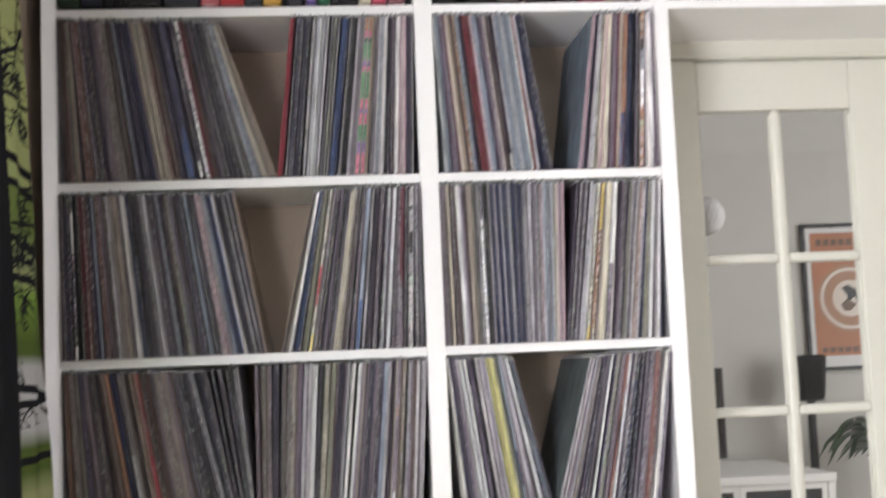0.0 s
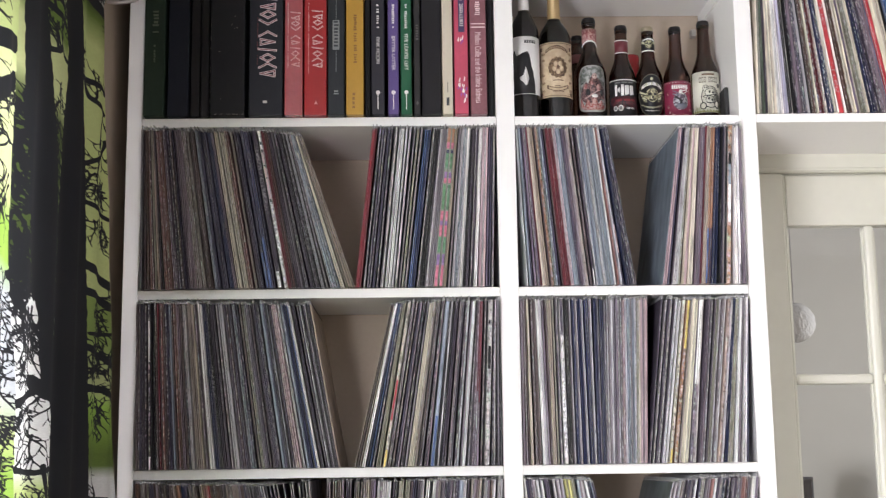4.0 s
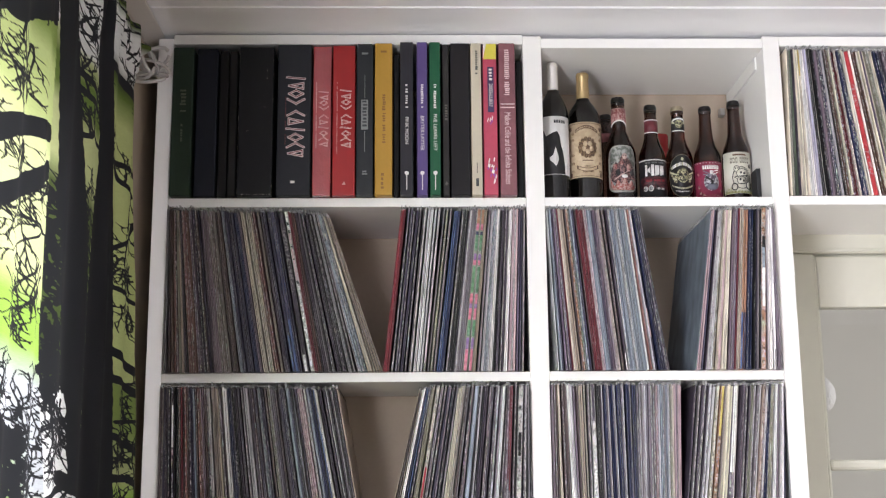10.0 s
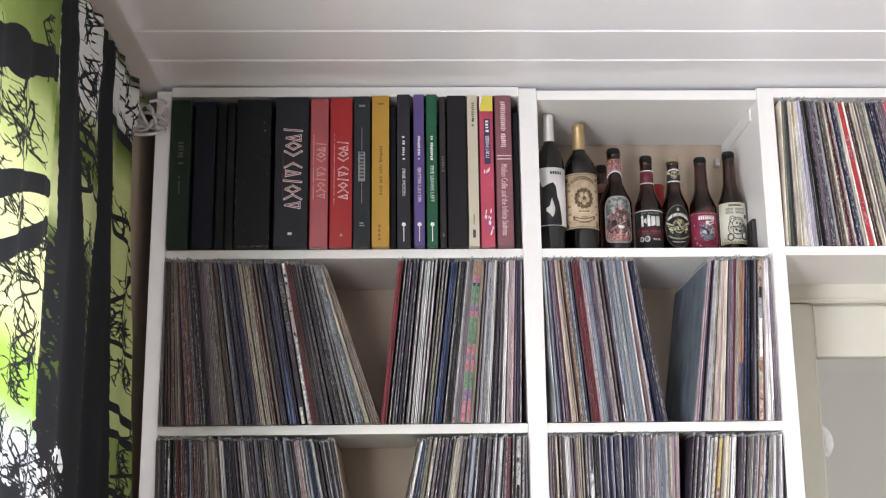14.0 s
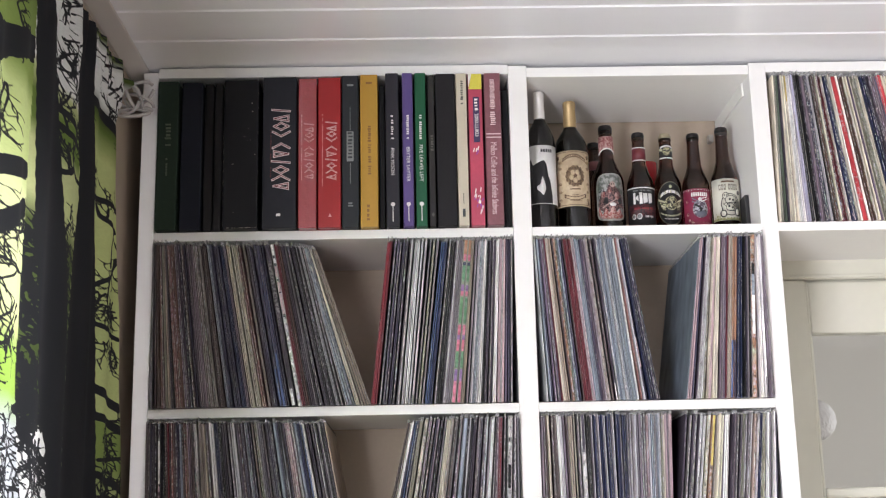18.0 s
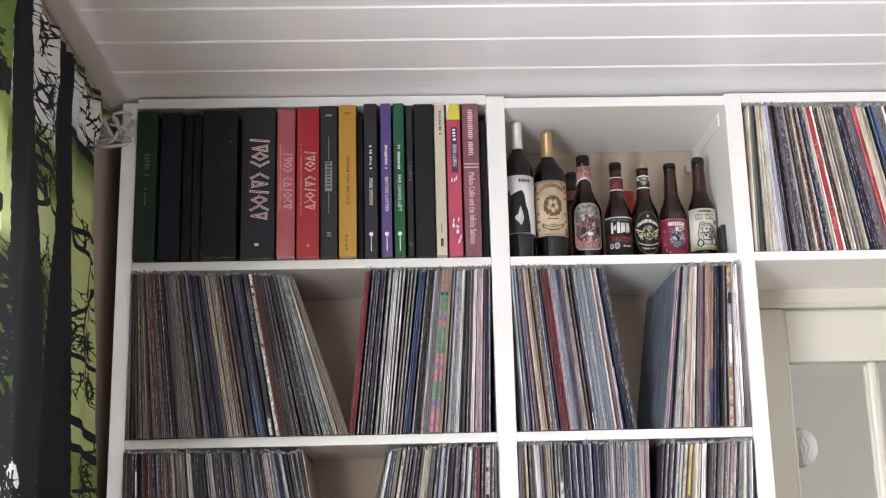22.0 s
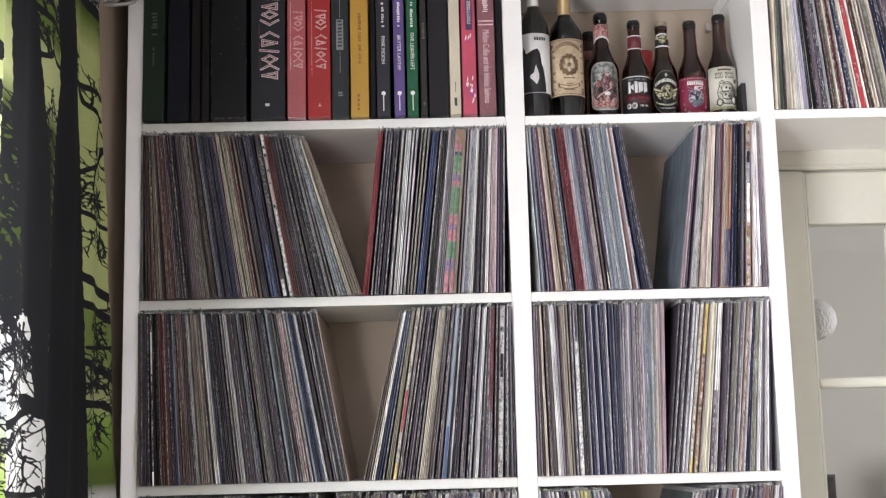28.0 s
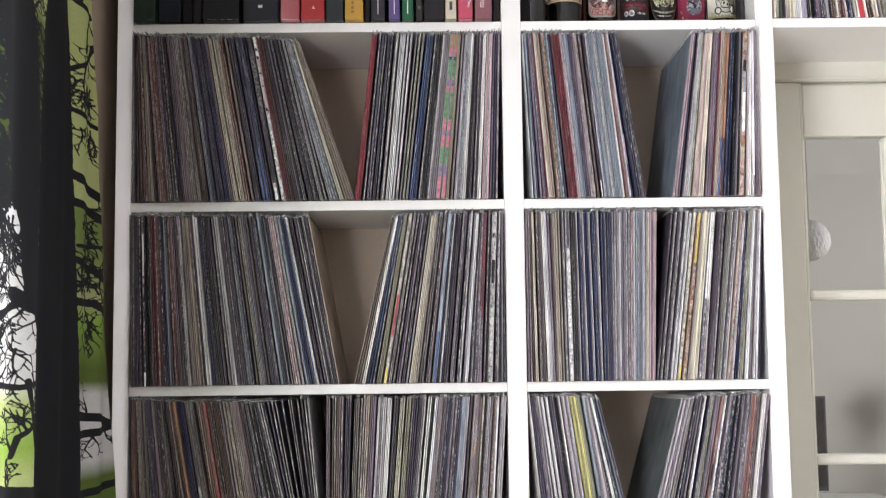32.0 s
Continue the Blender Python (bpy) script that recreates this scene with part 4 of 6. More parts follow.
def ink(name, colour, rough=0.5):
    if name not in PRINT:
        PRINT[name] = mat(name, colour, rough, 0.08, 300, 0.0, patch=0.05)
    return PRINT[name]


def flat(name, pts, y, material, parent, label="", thick=0.0005):
    """A printed shape on a spine that faces the room: a thin plate with the outline pts (x, z)."""
    bm = bmesh.new()
    f = [bm.verts.new((x, y - thick, z)) for x, z in pts]
    b = [bm.verts.new((x, y + 0.0002, z)) for x, z in pts]
    bm.faces.new(f)
    for i in range(len(pts)):
        j = (i + 1) % len(pts)
        bm.faces.new((f[i], b[i], b[j], f[j]))
    return part(name, bm, material, parent, label)


def rect(x0, x1, z0, z1):
    return [(x0, z0), (x1, z0), (x1, z1), (x0, z1)]


def lettering(text, size, x, z, y, material, parent, squeeze=1.0):
    """Words that run down a spine."""
    cu = bpy.data.curves.new("lettering", "FONT")
    cu.body, cu.size, cu.align_x, cu.align_y, cu.extrude = text, size, "LEFT", "CENTER", 0.0002
    tmp = new("lettering", cu)
    bpy.context.view_layer.update()
    me = bpy.data.meshes.new_from_object(tmp.evaluated_get(bpy.context.evaluated_depsgraph_get()))
    bpy.data.objects.remove(tmp)
    me.transform(Matrix.Diagonal((squeeze, 1, 1, 1)))
    me.transform(Matrix(((0, 1, 0, x), (0, 0, -1, y), (-1, 0, 0, z), (0, 0, 0, 1))))
    me.materials.clear()
    me.materials.append(material)
    ob = new("lettering", me)
    ob.parent = parent
    return ob


def dashes(x, z1, z0, w, y, material, parent, seed, step=0.0055):
    """Writing too small to read: a column of short bars."""
    r = random.Random(seed)
    bm = bmesh.new()
    z = z1
    while z > z0 + step * 0.6:
        k = step * r.uniform(0.45, 0.8)
        box(x - w / 2 * r.uniform(0.6, 1), x + w / 2 * r.uniform(0.6, 1), y - 0.0005, y + 0.0002, z - k, z, into=bm)
        z -= step * (2 if r.random() < 0.12 else 1)
    return tagged(part("printing", bm, material, parent), kind="stuff")


# angular outlines of a jagged title, each in a square of its own: (along the spine, across it)
JAGGED = [[(0.1, 0), (0.45, 1), (0.8, 0), (0.1, 0)], [(0.35, -0.15), (0.55, 1.1)], [(0, 0.5), (0.45, 1), (0.9, 0.5), (0.45, 0), (0, 0.5)], [(0.15, 1.1), (0.7, 0.5), (0.15, -0.1)],
          [(0.1, 1), (0.8, 1), (0.45, 0), (0.1, 1)], [(0.7, 1.1), (0.15, 0.5), (0.7, -0.1)]]


def emblem(x, z1, z0, w, y, edge, fill, parent, order):
    """A jagged title drawn as plain angular strokes, each with a pale rim and a dark core."""
    step = (z1 - z0) / (len(order) + 0.5)
    for i, kind in enumerate(order):
        top = z1 - (i + (0.5 if i >= 4 else 0)) * step
        pts = [Vector((x + (v - 0.5) * w, top - u * step * 0.98)) for u, v in JAGGED[kind]]
        for name, material, half, off in (("emblem_stroke", edge, 0.0017 * w / 0.022, 0.0), ("emblem_fill", fill, 0.0006 * w / 0.022, 0.0006)):
            bm = bmesh.new()
            for k, (a, b) in enumerate(zip(pts, pts[1:])):
                d = (b - a).normalized() * half
                side = Vector((-d.y, d.x))
                ring = [bm.verts.new((p.x, y - 0.0004 - off - 0.00006 * k - lift, p.y)) for lift in (0.0, -0.0006) for p in (a - d + side, b + d + side, b + d - side, a - d - side)]
                bm.faces.new(ring[:4])
                for q in range(4):
                    bm.faces.new((ring[q], ring[(q + 1) % 4], ring[4 + (q + 1) % 4], ring[4 + q]))
            part(name, bm, material, parent)


def volume(name, label, category, x0, x1, top, material, front=-0.018, depth=0.30, round_=0.002, group="boxes and books on the top shelf"):
    ob = thing(name, label, category, group=group)
    bm = box(x0 + 0.0006, x1 - 0.0006, front, front + depth, Z[0] + 0.0006, top, round_)
    part("cover", bm, material, ob)
    return ob


def card(name, colour, rough=0.45, coat=0.1, grain=0.12, patch=0.18):
    dark = max(colour) < 0.06
    return mat(name, tuple(v * (0.8 if max(colour) > 0.1 else 1.0) for v in colour), rough, grain, 130, 0.06, coat=0.0 if dark else coat, patch=patch, spec=0.2)


BX = "box set on a white shelf"
F = -0.018
b = volume("box_set", f"dark green cloth {BX}", "box set", 0.033, 0.0745, 2.403, card("dark_green_cloth", (0.017, 0.030, 0.020), 0.6))
dashes(0.055, 2.315, 2.262, 0.012, F, ink("faded_green_print", (0.075, 0.09, 0.062)), b, 1, 0.007)
dashes(0.054, 2.245, 2.205, 0.004, F, ink("faded_green_print", (0.075, 0.09, 0.062)), b, 2)
b = volume("box_set", f"navy black {BX}", "box set", 0.079, 0.121, 2.402, card("navy_cloth", (0.010, 0.012, 0.020), 0.6), -0.012)
b = volume("book", "thin black hardback standing upright on a white shelf", "book", 0.1235, 0.142, 2.400, card("black_cloth", (0.010, 0.009, 0.010), 0.6), -0.008)
b = volume("book", "thin black hardback standing upright on a white shelf", "book", 0.1435, 0.160, 2.400, card("black_paper", (0.013, 0.012, 0.013), 0.5), -0.010)
b = volume("box_set", f"thick worn black card {BX}", "box set", 0.163, 0.2315, 2.404, card("worn_black_card", (0.009, 0.009, 0.011), 0.5), F)
r = random.Random(5)
bm = bmesh.new()
for k in range(64):
    upright = k < 46
    x = r.choice((0.1640, 0.1640, 0.2306)) if upright else r.uniform(0.165, 0.23)
    z = 2.104 + 0.296 * r.random() ** 1.6 if upright else r.choice((2.1026, 2.1026, 2.4030))
    h, w = (0.0010 + 0.011 * r.random() ** 3, 0.0004) if upright else (0.0007, 0.0010 + 0.005 * r.random() ** 2)
    box(x - w / 2, x + w / 2, F - 0.0003, F + 0.0006, z, z + h, into=bm)
for k in range(9):
    x, z = r.uniform(0.172, 0.226), r.uniform(2.12, 2.37)
    box(x, x + 0.0005 + 0.003 * r.random(), F - 0.0002, F + 0.0006, z, z + 0.0004 + 0.001 * r.random(), into=bm)
tagged(part("scuff", bm, ink("bare_card", (0.42, 0.39, 0.35)), b, "pale scuffed edges"), kind="stuff")
b = volume("box_set", "black box set with a jagged red and white title", "box set", 0.2385, 0.3055, 2.409, card("glossy_black_card", (0.019, 0.020, 0.026), 0.45, 0.08), F)
emblem(0.2755, 2.346, 2.176, 0.027, F, ink("rosy_white_print", (0.80, 0.66, 0.67)), ink("dark_red_print", (0.16, 0.012, 0.02)), b, (1, 4, 2, 3, 5, 0, 1, 2, 5, 4))
flat("mark", rect(0.267, 0.275, 2.125, 2.130), F, ink("white_print", (0.75, 0.72, 0.70)), b)
dashes(0.2555, 2.30, 2.20, 0.0025, F, ink("dim_red_print", (0.10, 0.02, 0.025)), b, 4)
b = volume("box_set", "pale red shrink-wrapped box set with a jagged title on its spine", "box set", 0.308, 0.345, 2.405, mat("pale_red_card", (0.355, 0.052, 0.062), 0.25, 0.14, 55, 0.7, coat=0.8, patch=0.2, spec=0.2), F)
emblem(0.330, 2.315, 2.197, 0.014, F, ink("soft_pink_print", (0.72, 0.46, 0.46)), ink("red_print", (0.45, 0.06, 0.07)), b, (1, 4, 2, 3, 5, 0, 1, 2, 5, 4))
dashes(0.3155, 2.33, 2.19, 0.002, F, ink("pink_print", (0.66, 0.36, 0.36)), b, 6, 0.004)
b = volume("box_set", "bright red box set with a jagged white title on its spine", "box set", 0.3465, 0.392, 2.4065, card("red_card", (0.42, 0.020, 0.024), 0.4, 0.3, 0.06, 0.06), F)
emblem(0.3735, 2.318, 2.195, 0.016, F, ink("pale_print", (0.80, 0.64, 0.62)), ink("red_print", (0.45, 0.06, 0.07)), b, (1, 4, 2, 3, 5, 0, 1, 2, 5, 4))
dashes(0.3560, 2.33, 2.18, 0.002, F, ink("pink_print", (0.66, 0.36, 0.36)), b, 7, 0.004)
flat("mark", [(0.367, 2.122), (0.374, 2.122), (0.3705, 2.129)], F, ink("pink_print", (0.66, 0.36, 0.36)), b)
b = volume("box_set", f"charcoal {BX}, with a small silver title", "box set", 0.393, 0.427, 2.4105, card("charcoal_card", (0.022, 0.025, 0.029), 0.4, 0.2), F)
flat("title_block", rect(0.403, 0.4165, 2.233, 2.294), F, ink("silver_print", (0.22, 0.23, 0.23)), b)
dashes(0.410, 2.292, 2.235, 0.010, F - 0.0006, ink("dark_print", (0.035, 0.04, 0.045)), b, 8, 0.007)
for z0, z1 in ((2.297, 2.345), (2.188, 2.230)):
    flat("rule", rect(0.4095, 0.4105, z0, z1), F, ink("silver_print", (0.22, 0.23, 0.23)), b)
dashes(0.410, 2.150, 2.136, 0.011, F, ink("silver_print", (0.22, 0.23, 0.23)), b, 9)
flat("mark", rect(0.404, 0.4165, 2.388, 2.392), F, ink("silver_print", (0.22, 0.23, 0.23)), b)
b = volume("box_set", "mustard yellow box set with a thin brown title", "box set", 0.429, 0.4645, 2.412, card("mustard_card", (0.56, 0.32, 0.055), 0.45, 0.15, 0.06, 0.08), F)
dashes(0.4475, 2.305, 2.205, 0.007, F, ink("brown_print", (0.22, 0.10, 0.02)), b, 10, 0.0048)
dashes(0.4445, 2.145, 2.112, 0.006, F, ink("brown_print", (0.22, 0.10, 0.02)), b, 11, 0.009)
flat("mark", rect(0.441, 0.453, 2.392, 2.396), F, ink("brown_print", (0.22, 0.10, 0.02)), b)
# a thin black block fills the dark strip between these two boxes
b = volume("book", "thin black block set back between box sets", "book", 0.4655, 0.4775, 2.395, card("plain_black_block", (0.008, 0.008, 0.009), 0.6), 0.0)
for x0, x1, top, col, cname, title, z in ((0.4785, 0.5055, 2.4145, (0.028, 0.027, 0.034), "charcoal", "PINK MOON", 2.262), (0.5115, 0.5335, 2.4145, (0.125, 0.085, 0.26), "violet", "BRYTER LAYTER", 2.264), (0.5365, 0.559, 2.4145, (0.018, 0.115, 0.055), "bottle green", "FIVE LEAVES LEFT", 2.268)):
    b = volume("box_set", f"slim {cname} box set with white writing on its spine", "box set", x0, x1, top, card(cname.replace(" ", "_") + "_cloth", col, 0.5, 0.1, 0.06, 0.07), F)
    w, xm = ink("white_print", (0.75, 0.72, 0.70)), (x0 + x1) / 2
    dashes(xm, 2.326, 2.274, 0.0058, F, w, b, int(x0 * 999), 0.0046)
    lettering(title, 0.0098, xm, z - 0.003, F - 0.0003, w, b, 1.0)
    flat("dot", [(xm + 0.0042 * math.cos(a * 0.5236), 2.145 + 0.0042 * math.sin(a * 0.5236)) for a in range(12)], F, w, b)
    flat("stem", rect(xm - 0.0008, xm + 0.0008, 2.111, 2.143), F, w, b)
b = volume("book", "slim dark grey hardback with faded writing", "book", 0.5625, 0.576, 2.411, card("dark_grey_cloth", (0.028, 0.026, 0.026), 0.6), F + 0.004)
dashes(0.5695, 2.285, 2.250, 0.006, F + 0.004, ink("faded_print", (0.12, 0.11, 0.10)), b, 13)
flat("mark", [(0.5665, 2.1245), (0.5695, 2.129), (0.5725, 2.1245), (0.5695, 2.120)], F + 0.004, ink("faded_print", (0.12, 0.11, 0.10)), b)
b = volume("box_set", f"plain matt black {BX}", "box set", 0.578, 0.617, 2.412, card("matt_black_card", (0.014, 0.013, 0.015), 0.6), F)
b = volume("book", "cream paperback with small dark writing", "book", 0.618, 0.640, 2.412, card("cream_paper", (0.66, 0.60, 0.47), 0.5, 0.1, 0.05, 0.06), F)
dashes(0.6300, 2.396, 2.340, 0.0055, F, ink("dark_print", (0.035, 0.04, 0.045)), b, 14, 0.0046)
flat("mark", rect(0.6265, 0.6320, 2.118, 2.134), F, ink("dark_print", (0.035, 0.04, 0.045)), b)
dashes(0.629, 2.165, 2.140, 0.002, F, ink("dark_print", (0.035, 0.04, 0.045)), b, 15)
b = volume("book", "bright pink paperback with a yellow top and purple streaks", "book", 0.642, 0.6705, 2.411, card("hot_pink_card", (0.52, 0.075, 0.13), 0.4, 0.3, 0.15, 0.35), F)
flat("yellow_corner", [(0.6435, 2.378), (0.6695, 2.378), (0.6695, 2.4098), (0.6500, 2.4098)], F, ink("yellow_print", (0.62, 0.56, 0.07)), b)
flat("white_corner", [(0.6430, 2.379), (0.6435, 2.4098), (0.6500, 2.4098)], F, ink("white_print", (0.75, 0.72, 0.70)), b)
flat("title_block", rect(0.6515, 0.6640, 2.268, 2.362), F, ink("deep_violet_print", (0.035, 0.02, 0.08)), b)
dashes(0.6575, 2.358, 2.330, 0.0075, F - 0.0006, ink("white_print", (0.75, 0.72, 0.70)), b, 16, 0.0065)
lettering("2000-LUKU", 0.0105, 0.6575, 2.327, F - 0.0009, ink("white_print", (0.75, 0.72, 0.70)), b, 0.92)
r = random.Random(21)
for k in range(26):
    z, x = r.choice((2.25, 2.245, 2.17, 2.16, 2.15, 2.14, 2.13)) + r.uniform(-0.008, 0.008), r.uniform(0.648, 0.665)
    k2 = r.uniform(0.002, 0.007)
    flat("splash", [(x, z), (x + 0.002, z - 0.001), (x + 0.0035, z + k2), (x + 0.002, z + k2 * 1.4)], F - 0.0002 * (k % 3), ink("white_print", (0.75, 0.72, 0.70)) if k % 3 else ink("purple_print", (0.24, 0.05, 0.35)), b)
b = volume("box_set", "dusty rose box set with flowing white writing", "box set", 0.6735, 0.707, 2.412, card("dusty_rose_card", (0.26, 0.105, 0.125), 0.45, 0.25, 0.3, 0.4), F)
w = ink("rose_white_print", (0.68, 0.50, 0.52))
dashes(0.6900, 2.398, 2.298, 0.011, F, w, b, 18, 0.0042)
flat("rule", rect(0.6760, 0.7045, 2.284, 2.286), F, w, b)
flat("rule", rect(0.6760, 0.7045, 2.277, 2.279), F, w, b)
lettering("Mellon Collie and the Infinite Sadness", 0.0175, 0.6895, 2.268, F - 0.0003, w, b, 0.55)
# another thin black block, in the dark strip next to the panel
b = volume("book", "thin black block beside the upright panel", "book", 0.7085, 0.7225, 2.385, card("matt_black_block", (0.010, 0.010, 0.011), 0.6), 0.008)

# ---- bottles ----
BROWN = glass("brown_bottle_glass", (0.095, 0.032, 0.019), 0.03, 1.5)
DARKGLASS = glass("dark_green_bottle_glass", (0.025, 0.022, 0.018), 0.03, 1.5)
CROWN = mat("black_crown_cap", (0.02, 0.018, 0.018), 0.3, 0.1, 200, 0.05, metal=0.6)
GOLD = mat("gold_foil", (0.42, 0.30, 0.15), 0.42, 0.06, 200, 0.05, metal=0.5)
SILVER = mat("pale_foil", (0.66, 0.64, 0.61), 0.4, 0.05, 200, 0.05, metal=0.3)


LABEL_DROP = 0.010     # how far the labels sit below their drawn heights


def wrap(name, r, s0, s1, low, high, material, parent, n=14, label=""):
    """A printed shape that lies round a bottle: columns from s0 to s1 along the arc, between low(s) and high(s)."""
    bm = bmesh.new()
    cols = []
    for i in range(n + 1):
        s = s0 + (s1 - s0) * i / n
        a = -math.pi / 2 + s / r
        cols.append([bm.verts.new((q * math.cos(a), q * math.sin(a), z - LABEL_DROP)) for q, z in ((r, low(s)), (r, high(s)), (r - 0.0008, high(s)), (r - 0.0008, low(s)))])
    for a, b in zip(cols, cols[1:]):
        for k in range(4):
            bm.faces.new((a[k], b[k], b[(k + 1) % 4], a[(k + 1) % 4]))
    return part(name, bm, material, parent, label, smooth=True)


def band(z0, z1):
    return (lambda s: z0), (lambda s: z1)


def oval(c, z, rx, rz):
    k = lambda s: math.sqrt(max(0.0, 1 - ((s - c) / rx) ** 2))
    return (lambda s: z - rz * k(s) - 0.00002), (lambda s: z + rz * k(s) + 0.00002)


def disc(name, r, c, z, rx, rz, material, parent, label=""):
    lo, hi = oval(c, z, rx, rz)
    return wrap(name, r, c - rx, c + rx, lo, hi, material, parent, 16, label)


def beer(label, x, y, h=0.232, rad=0.0285, neck=0.90, crown=CROWN):
    ob = thing("beer_bottle", label, "bottle", (x, y, Z[0] + 0.0006), "bottles on the shelf")
    k = h / 0.232
    slim = lambda a, z: a * (neck if z > 0.155 else 1.0)
    prof = [(0.85, 0), (0.98, 0.003), (1.0, 0.008), (1.0, 0.1135), (0.98, 0.120), (0.90, 0.129), (0.77, 0.138), (0.67, 0.145), (0.60, 0.152), (0.585, 0.160), (0.55, 0.175), (0.49, 0.206), (0.475, 0.2135), (0.52, 0.2150), (0.52, 0.2190), (0.46, 0.2205)]
    part("glass", lathe([(rad * slim(a, z), z * k) for a, z in prof], 32), BROWN, ob, "dark brown glass", smooth=True)
    cap = [(0.45, 0.2200), (0.53, 0.2203), (0.525, 0.226), (0.47, 0.2300), (0.30, 0.2310)]
    part("cap", lathe([(rad * slim(a, z), z * k + 0.0003) for a, z in cap], 24), crown, ob, smooth=False)
    return ob


def wine(label, x, y, h, foil, rad=0.0365):
    ob = thing("wine_bottle", label, "bottle", (x, y, Z[0] + 0.0006), "bottles on the shelf")
    k = h / 0.30
    prof = [(0.9, 0), (0.99, 0.003), (1.0, 0.008), (1.0, 0.186), (0.96, 0.200), (0.80, 0.216), (0.56, 0.230), (0.43, 0.236), (0.355, 0.246), (0.33, 0.296)]
    part("glass", lathe([(rad * a, z * k) for a, z in prof], 36), DARKGLASS, ob, "near-black glass", smooth=True)
    cap = [(0.375, 0.241), (0.38, 0.242), (0.345, 0.288), (0.37, 0.289), (0.37, 0.2965), (0.34, 0.2995), (0.2, 0.3)]
    part("foil", lathe([(rad * a + 0.0003, z * k) for a, z in cap], 28), foil, ob, smooth=True)
    return ob


def picture(name, dark, light, scale=260):
    """A small printed picture: two inks that run into each other in fine blotches."""
    m = ink(name, dark)
    n, l = m.node_tree.nodes, m.node_tree.links
    tc, t, ramp, mix = n.new("ShaderNodeTexCoord"), n.new("ShaderNodeTexNoise"), n.new("ShaderNodeMapRange"), n.new("ShaderNodeMix")
    t.inputs["Scale"].default_value, t.inputs["Detail"].default_value = scale, 3
    ramp.inputs["From Min"].default_value, ramp.inputs["From Max"].default_value = 0.44, 0.56
    mix.data_type = "RGBA"
    mix.inputs["A"].default_value, mix.inputs["B"].default_value = (*dark, 1), (*light, 1)
    l.new(tc.outputs["Object"], t.inputs["Vector"])
    l.new(t.outputs[0], ramp.inputs["Value"])
    l.new(ramp.outputs[0], mix.inputs["Factor"])
    l.new(mix.outputs["Result"], n["Principled BSDF"].inputs["Base Color"])
    return m


W, K = ink("white_paper", (0.72, 0.71, 0.69)), ink("black_print", (0.018, 0.018, 0.02))
b = wine("dark wine bottle with a white label and black torn shape", 0.7915, 0.080, 0.3040, SILVER, 0.0300)
r = 0.0304
wrap("label", r, -0.048, 0.048, *band(0.070, 0.192), W, b)
HAT = [(-0.030, 0.157), (-0.026, 0.165), (-0.0215, 0.152), (-0.019, 0.151), (-0.004, 0.158), (0.003, 0.160), (0.008, 0.152), (0.010, 0.136), (0.0105, 0.130), (0.015, 0.118), (0.0195, 0.086)]
LEAF_SHAPE = [(-0.013, 0.100, 0.106), (-0.006, 0.094, 0.110), (-0.001, 0.087, 0.127), (0.002, 0.091, 0.118), (0.005, 0.100, 0.106)]
wrap("label_print", r + 0.0003, -0.030, 0.0195, lambda s: 0.071, lambda s: table(s, HAT), K, b, 40)
wrap("label_print", r + 0.0006, -0.013, 0.005, lambda s: table(s, [(p, q) for p, q, _ in LEAF_SHAPE]), lambda s: table(s, [(p, q) for p, _, q in LEAF_SHAPE]), W, b, 18)
for c in (-0.003, 0.002, 0.007, 0.0125, 0.0175):
    wrap("label_print", r + 0.0004, c, c + 0.0036, *band(0.1775, 0.1840), K, b, 3)
b = wine("dark wine bottle with a cream label and gold foil", 0.8570, 0.108, 0.292, GOLD, 0.0355)
r = 0.0359
T, N = picture("cream_paper_label", (0.47, 0.36, 0.24), (0.54, 0.43, 0.29), 90), ink("brown_label_print", (0.13, 0.075, 0.045))
wrap("label", r, -0.044, 0.044, *band(0.070, 0.187), T, b)
for z0, z1 in ((0.0725, 0.0735), (0.1835, 0.1845)):
    wrap("label_print", r + 0.0003, -0.041, 0.041, *band(z0, z1), N, b)
N2 = picture("brown_wreath_print", (0.085, 0.05, 0.03), (0.27, 0.18, 0.11), 420)
for a in range(14):
    disc("label_print", r + 0.0003, 0.002 + 0.0165 * math.cos(a * 0.4488), 0.133 + 0.0185 * math.sin(a * 0.4488), 0.0042, 0.0044, N2, b)
disc("label_print", r + 0.0004, 0.002, 0.133, 0.0170, 0.019, N2, b)
for k in range(13):
    c = -0.021 + k * 0.0036
    wrap("label_print", r + 0.0007, c, c + 0.0022, lambda s: 0.1652 + 0.010 * math.cos(s * 60), lambda s: 0.1698 + 0.010 * math.cos(s * 60), N, b, 2)
for z0, w in ((0.0805, 0.022), (0.0920, 0.013), (0.1155, 0.010)):
    for k in range(int(w / 0.0018)):
        c = 0.0015 - w / 2 + k * 0.0019
        wrap("label_print", r + 0.0007, c, c + 0.0011, *band(z0, z0 + 0.0022), N, b, 1)
for s0 in (-0.0395, 0.0388):
    wrap("label_print", r + 0.0003, s0, s0 + 0.0007, *band(0.0755, 0.1815), N2, b, 1)
for s0, s1 in ((-0.037, -0.024), (0.026, 0.038)):
    for z0 in (0.084, 0.101, 0.118, 0.150, 0.163):
        disc("label_print", r + 0.0003, (s0 + s1) / 2, z0, 0.0045, 0.0030, picture("faint_brown_scroll", (0.38, 0.28, 0.18), (0.22, 0.14, 0.08), 380), b)
for s0 in (-0.042, 0.0410):
    wrap("label_print", r + 0.0003, s0, s0 + 0.001, *band(0.0725, 0.1845), N, b, 2)
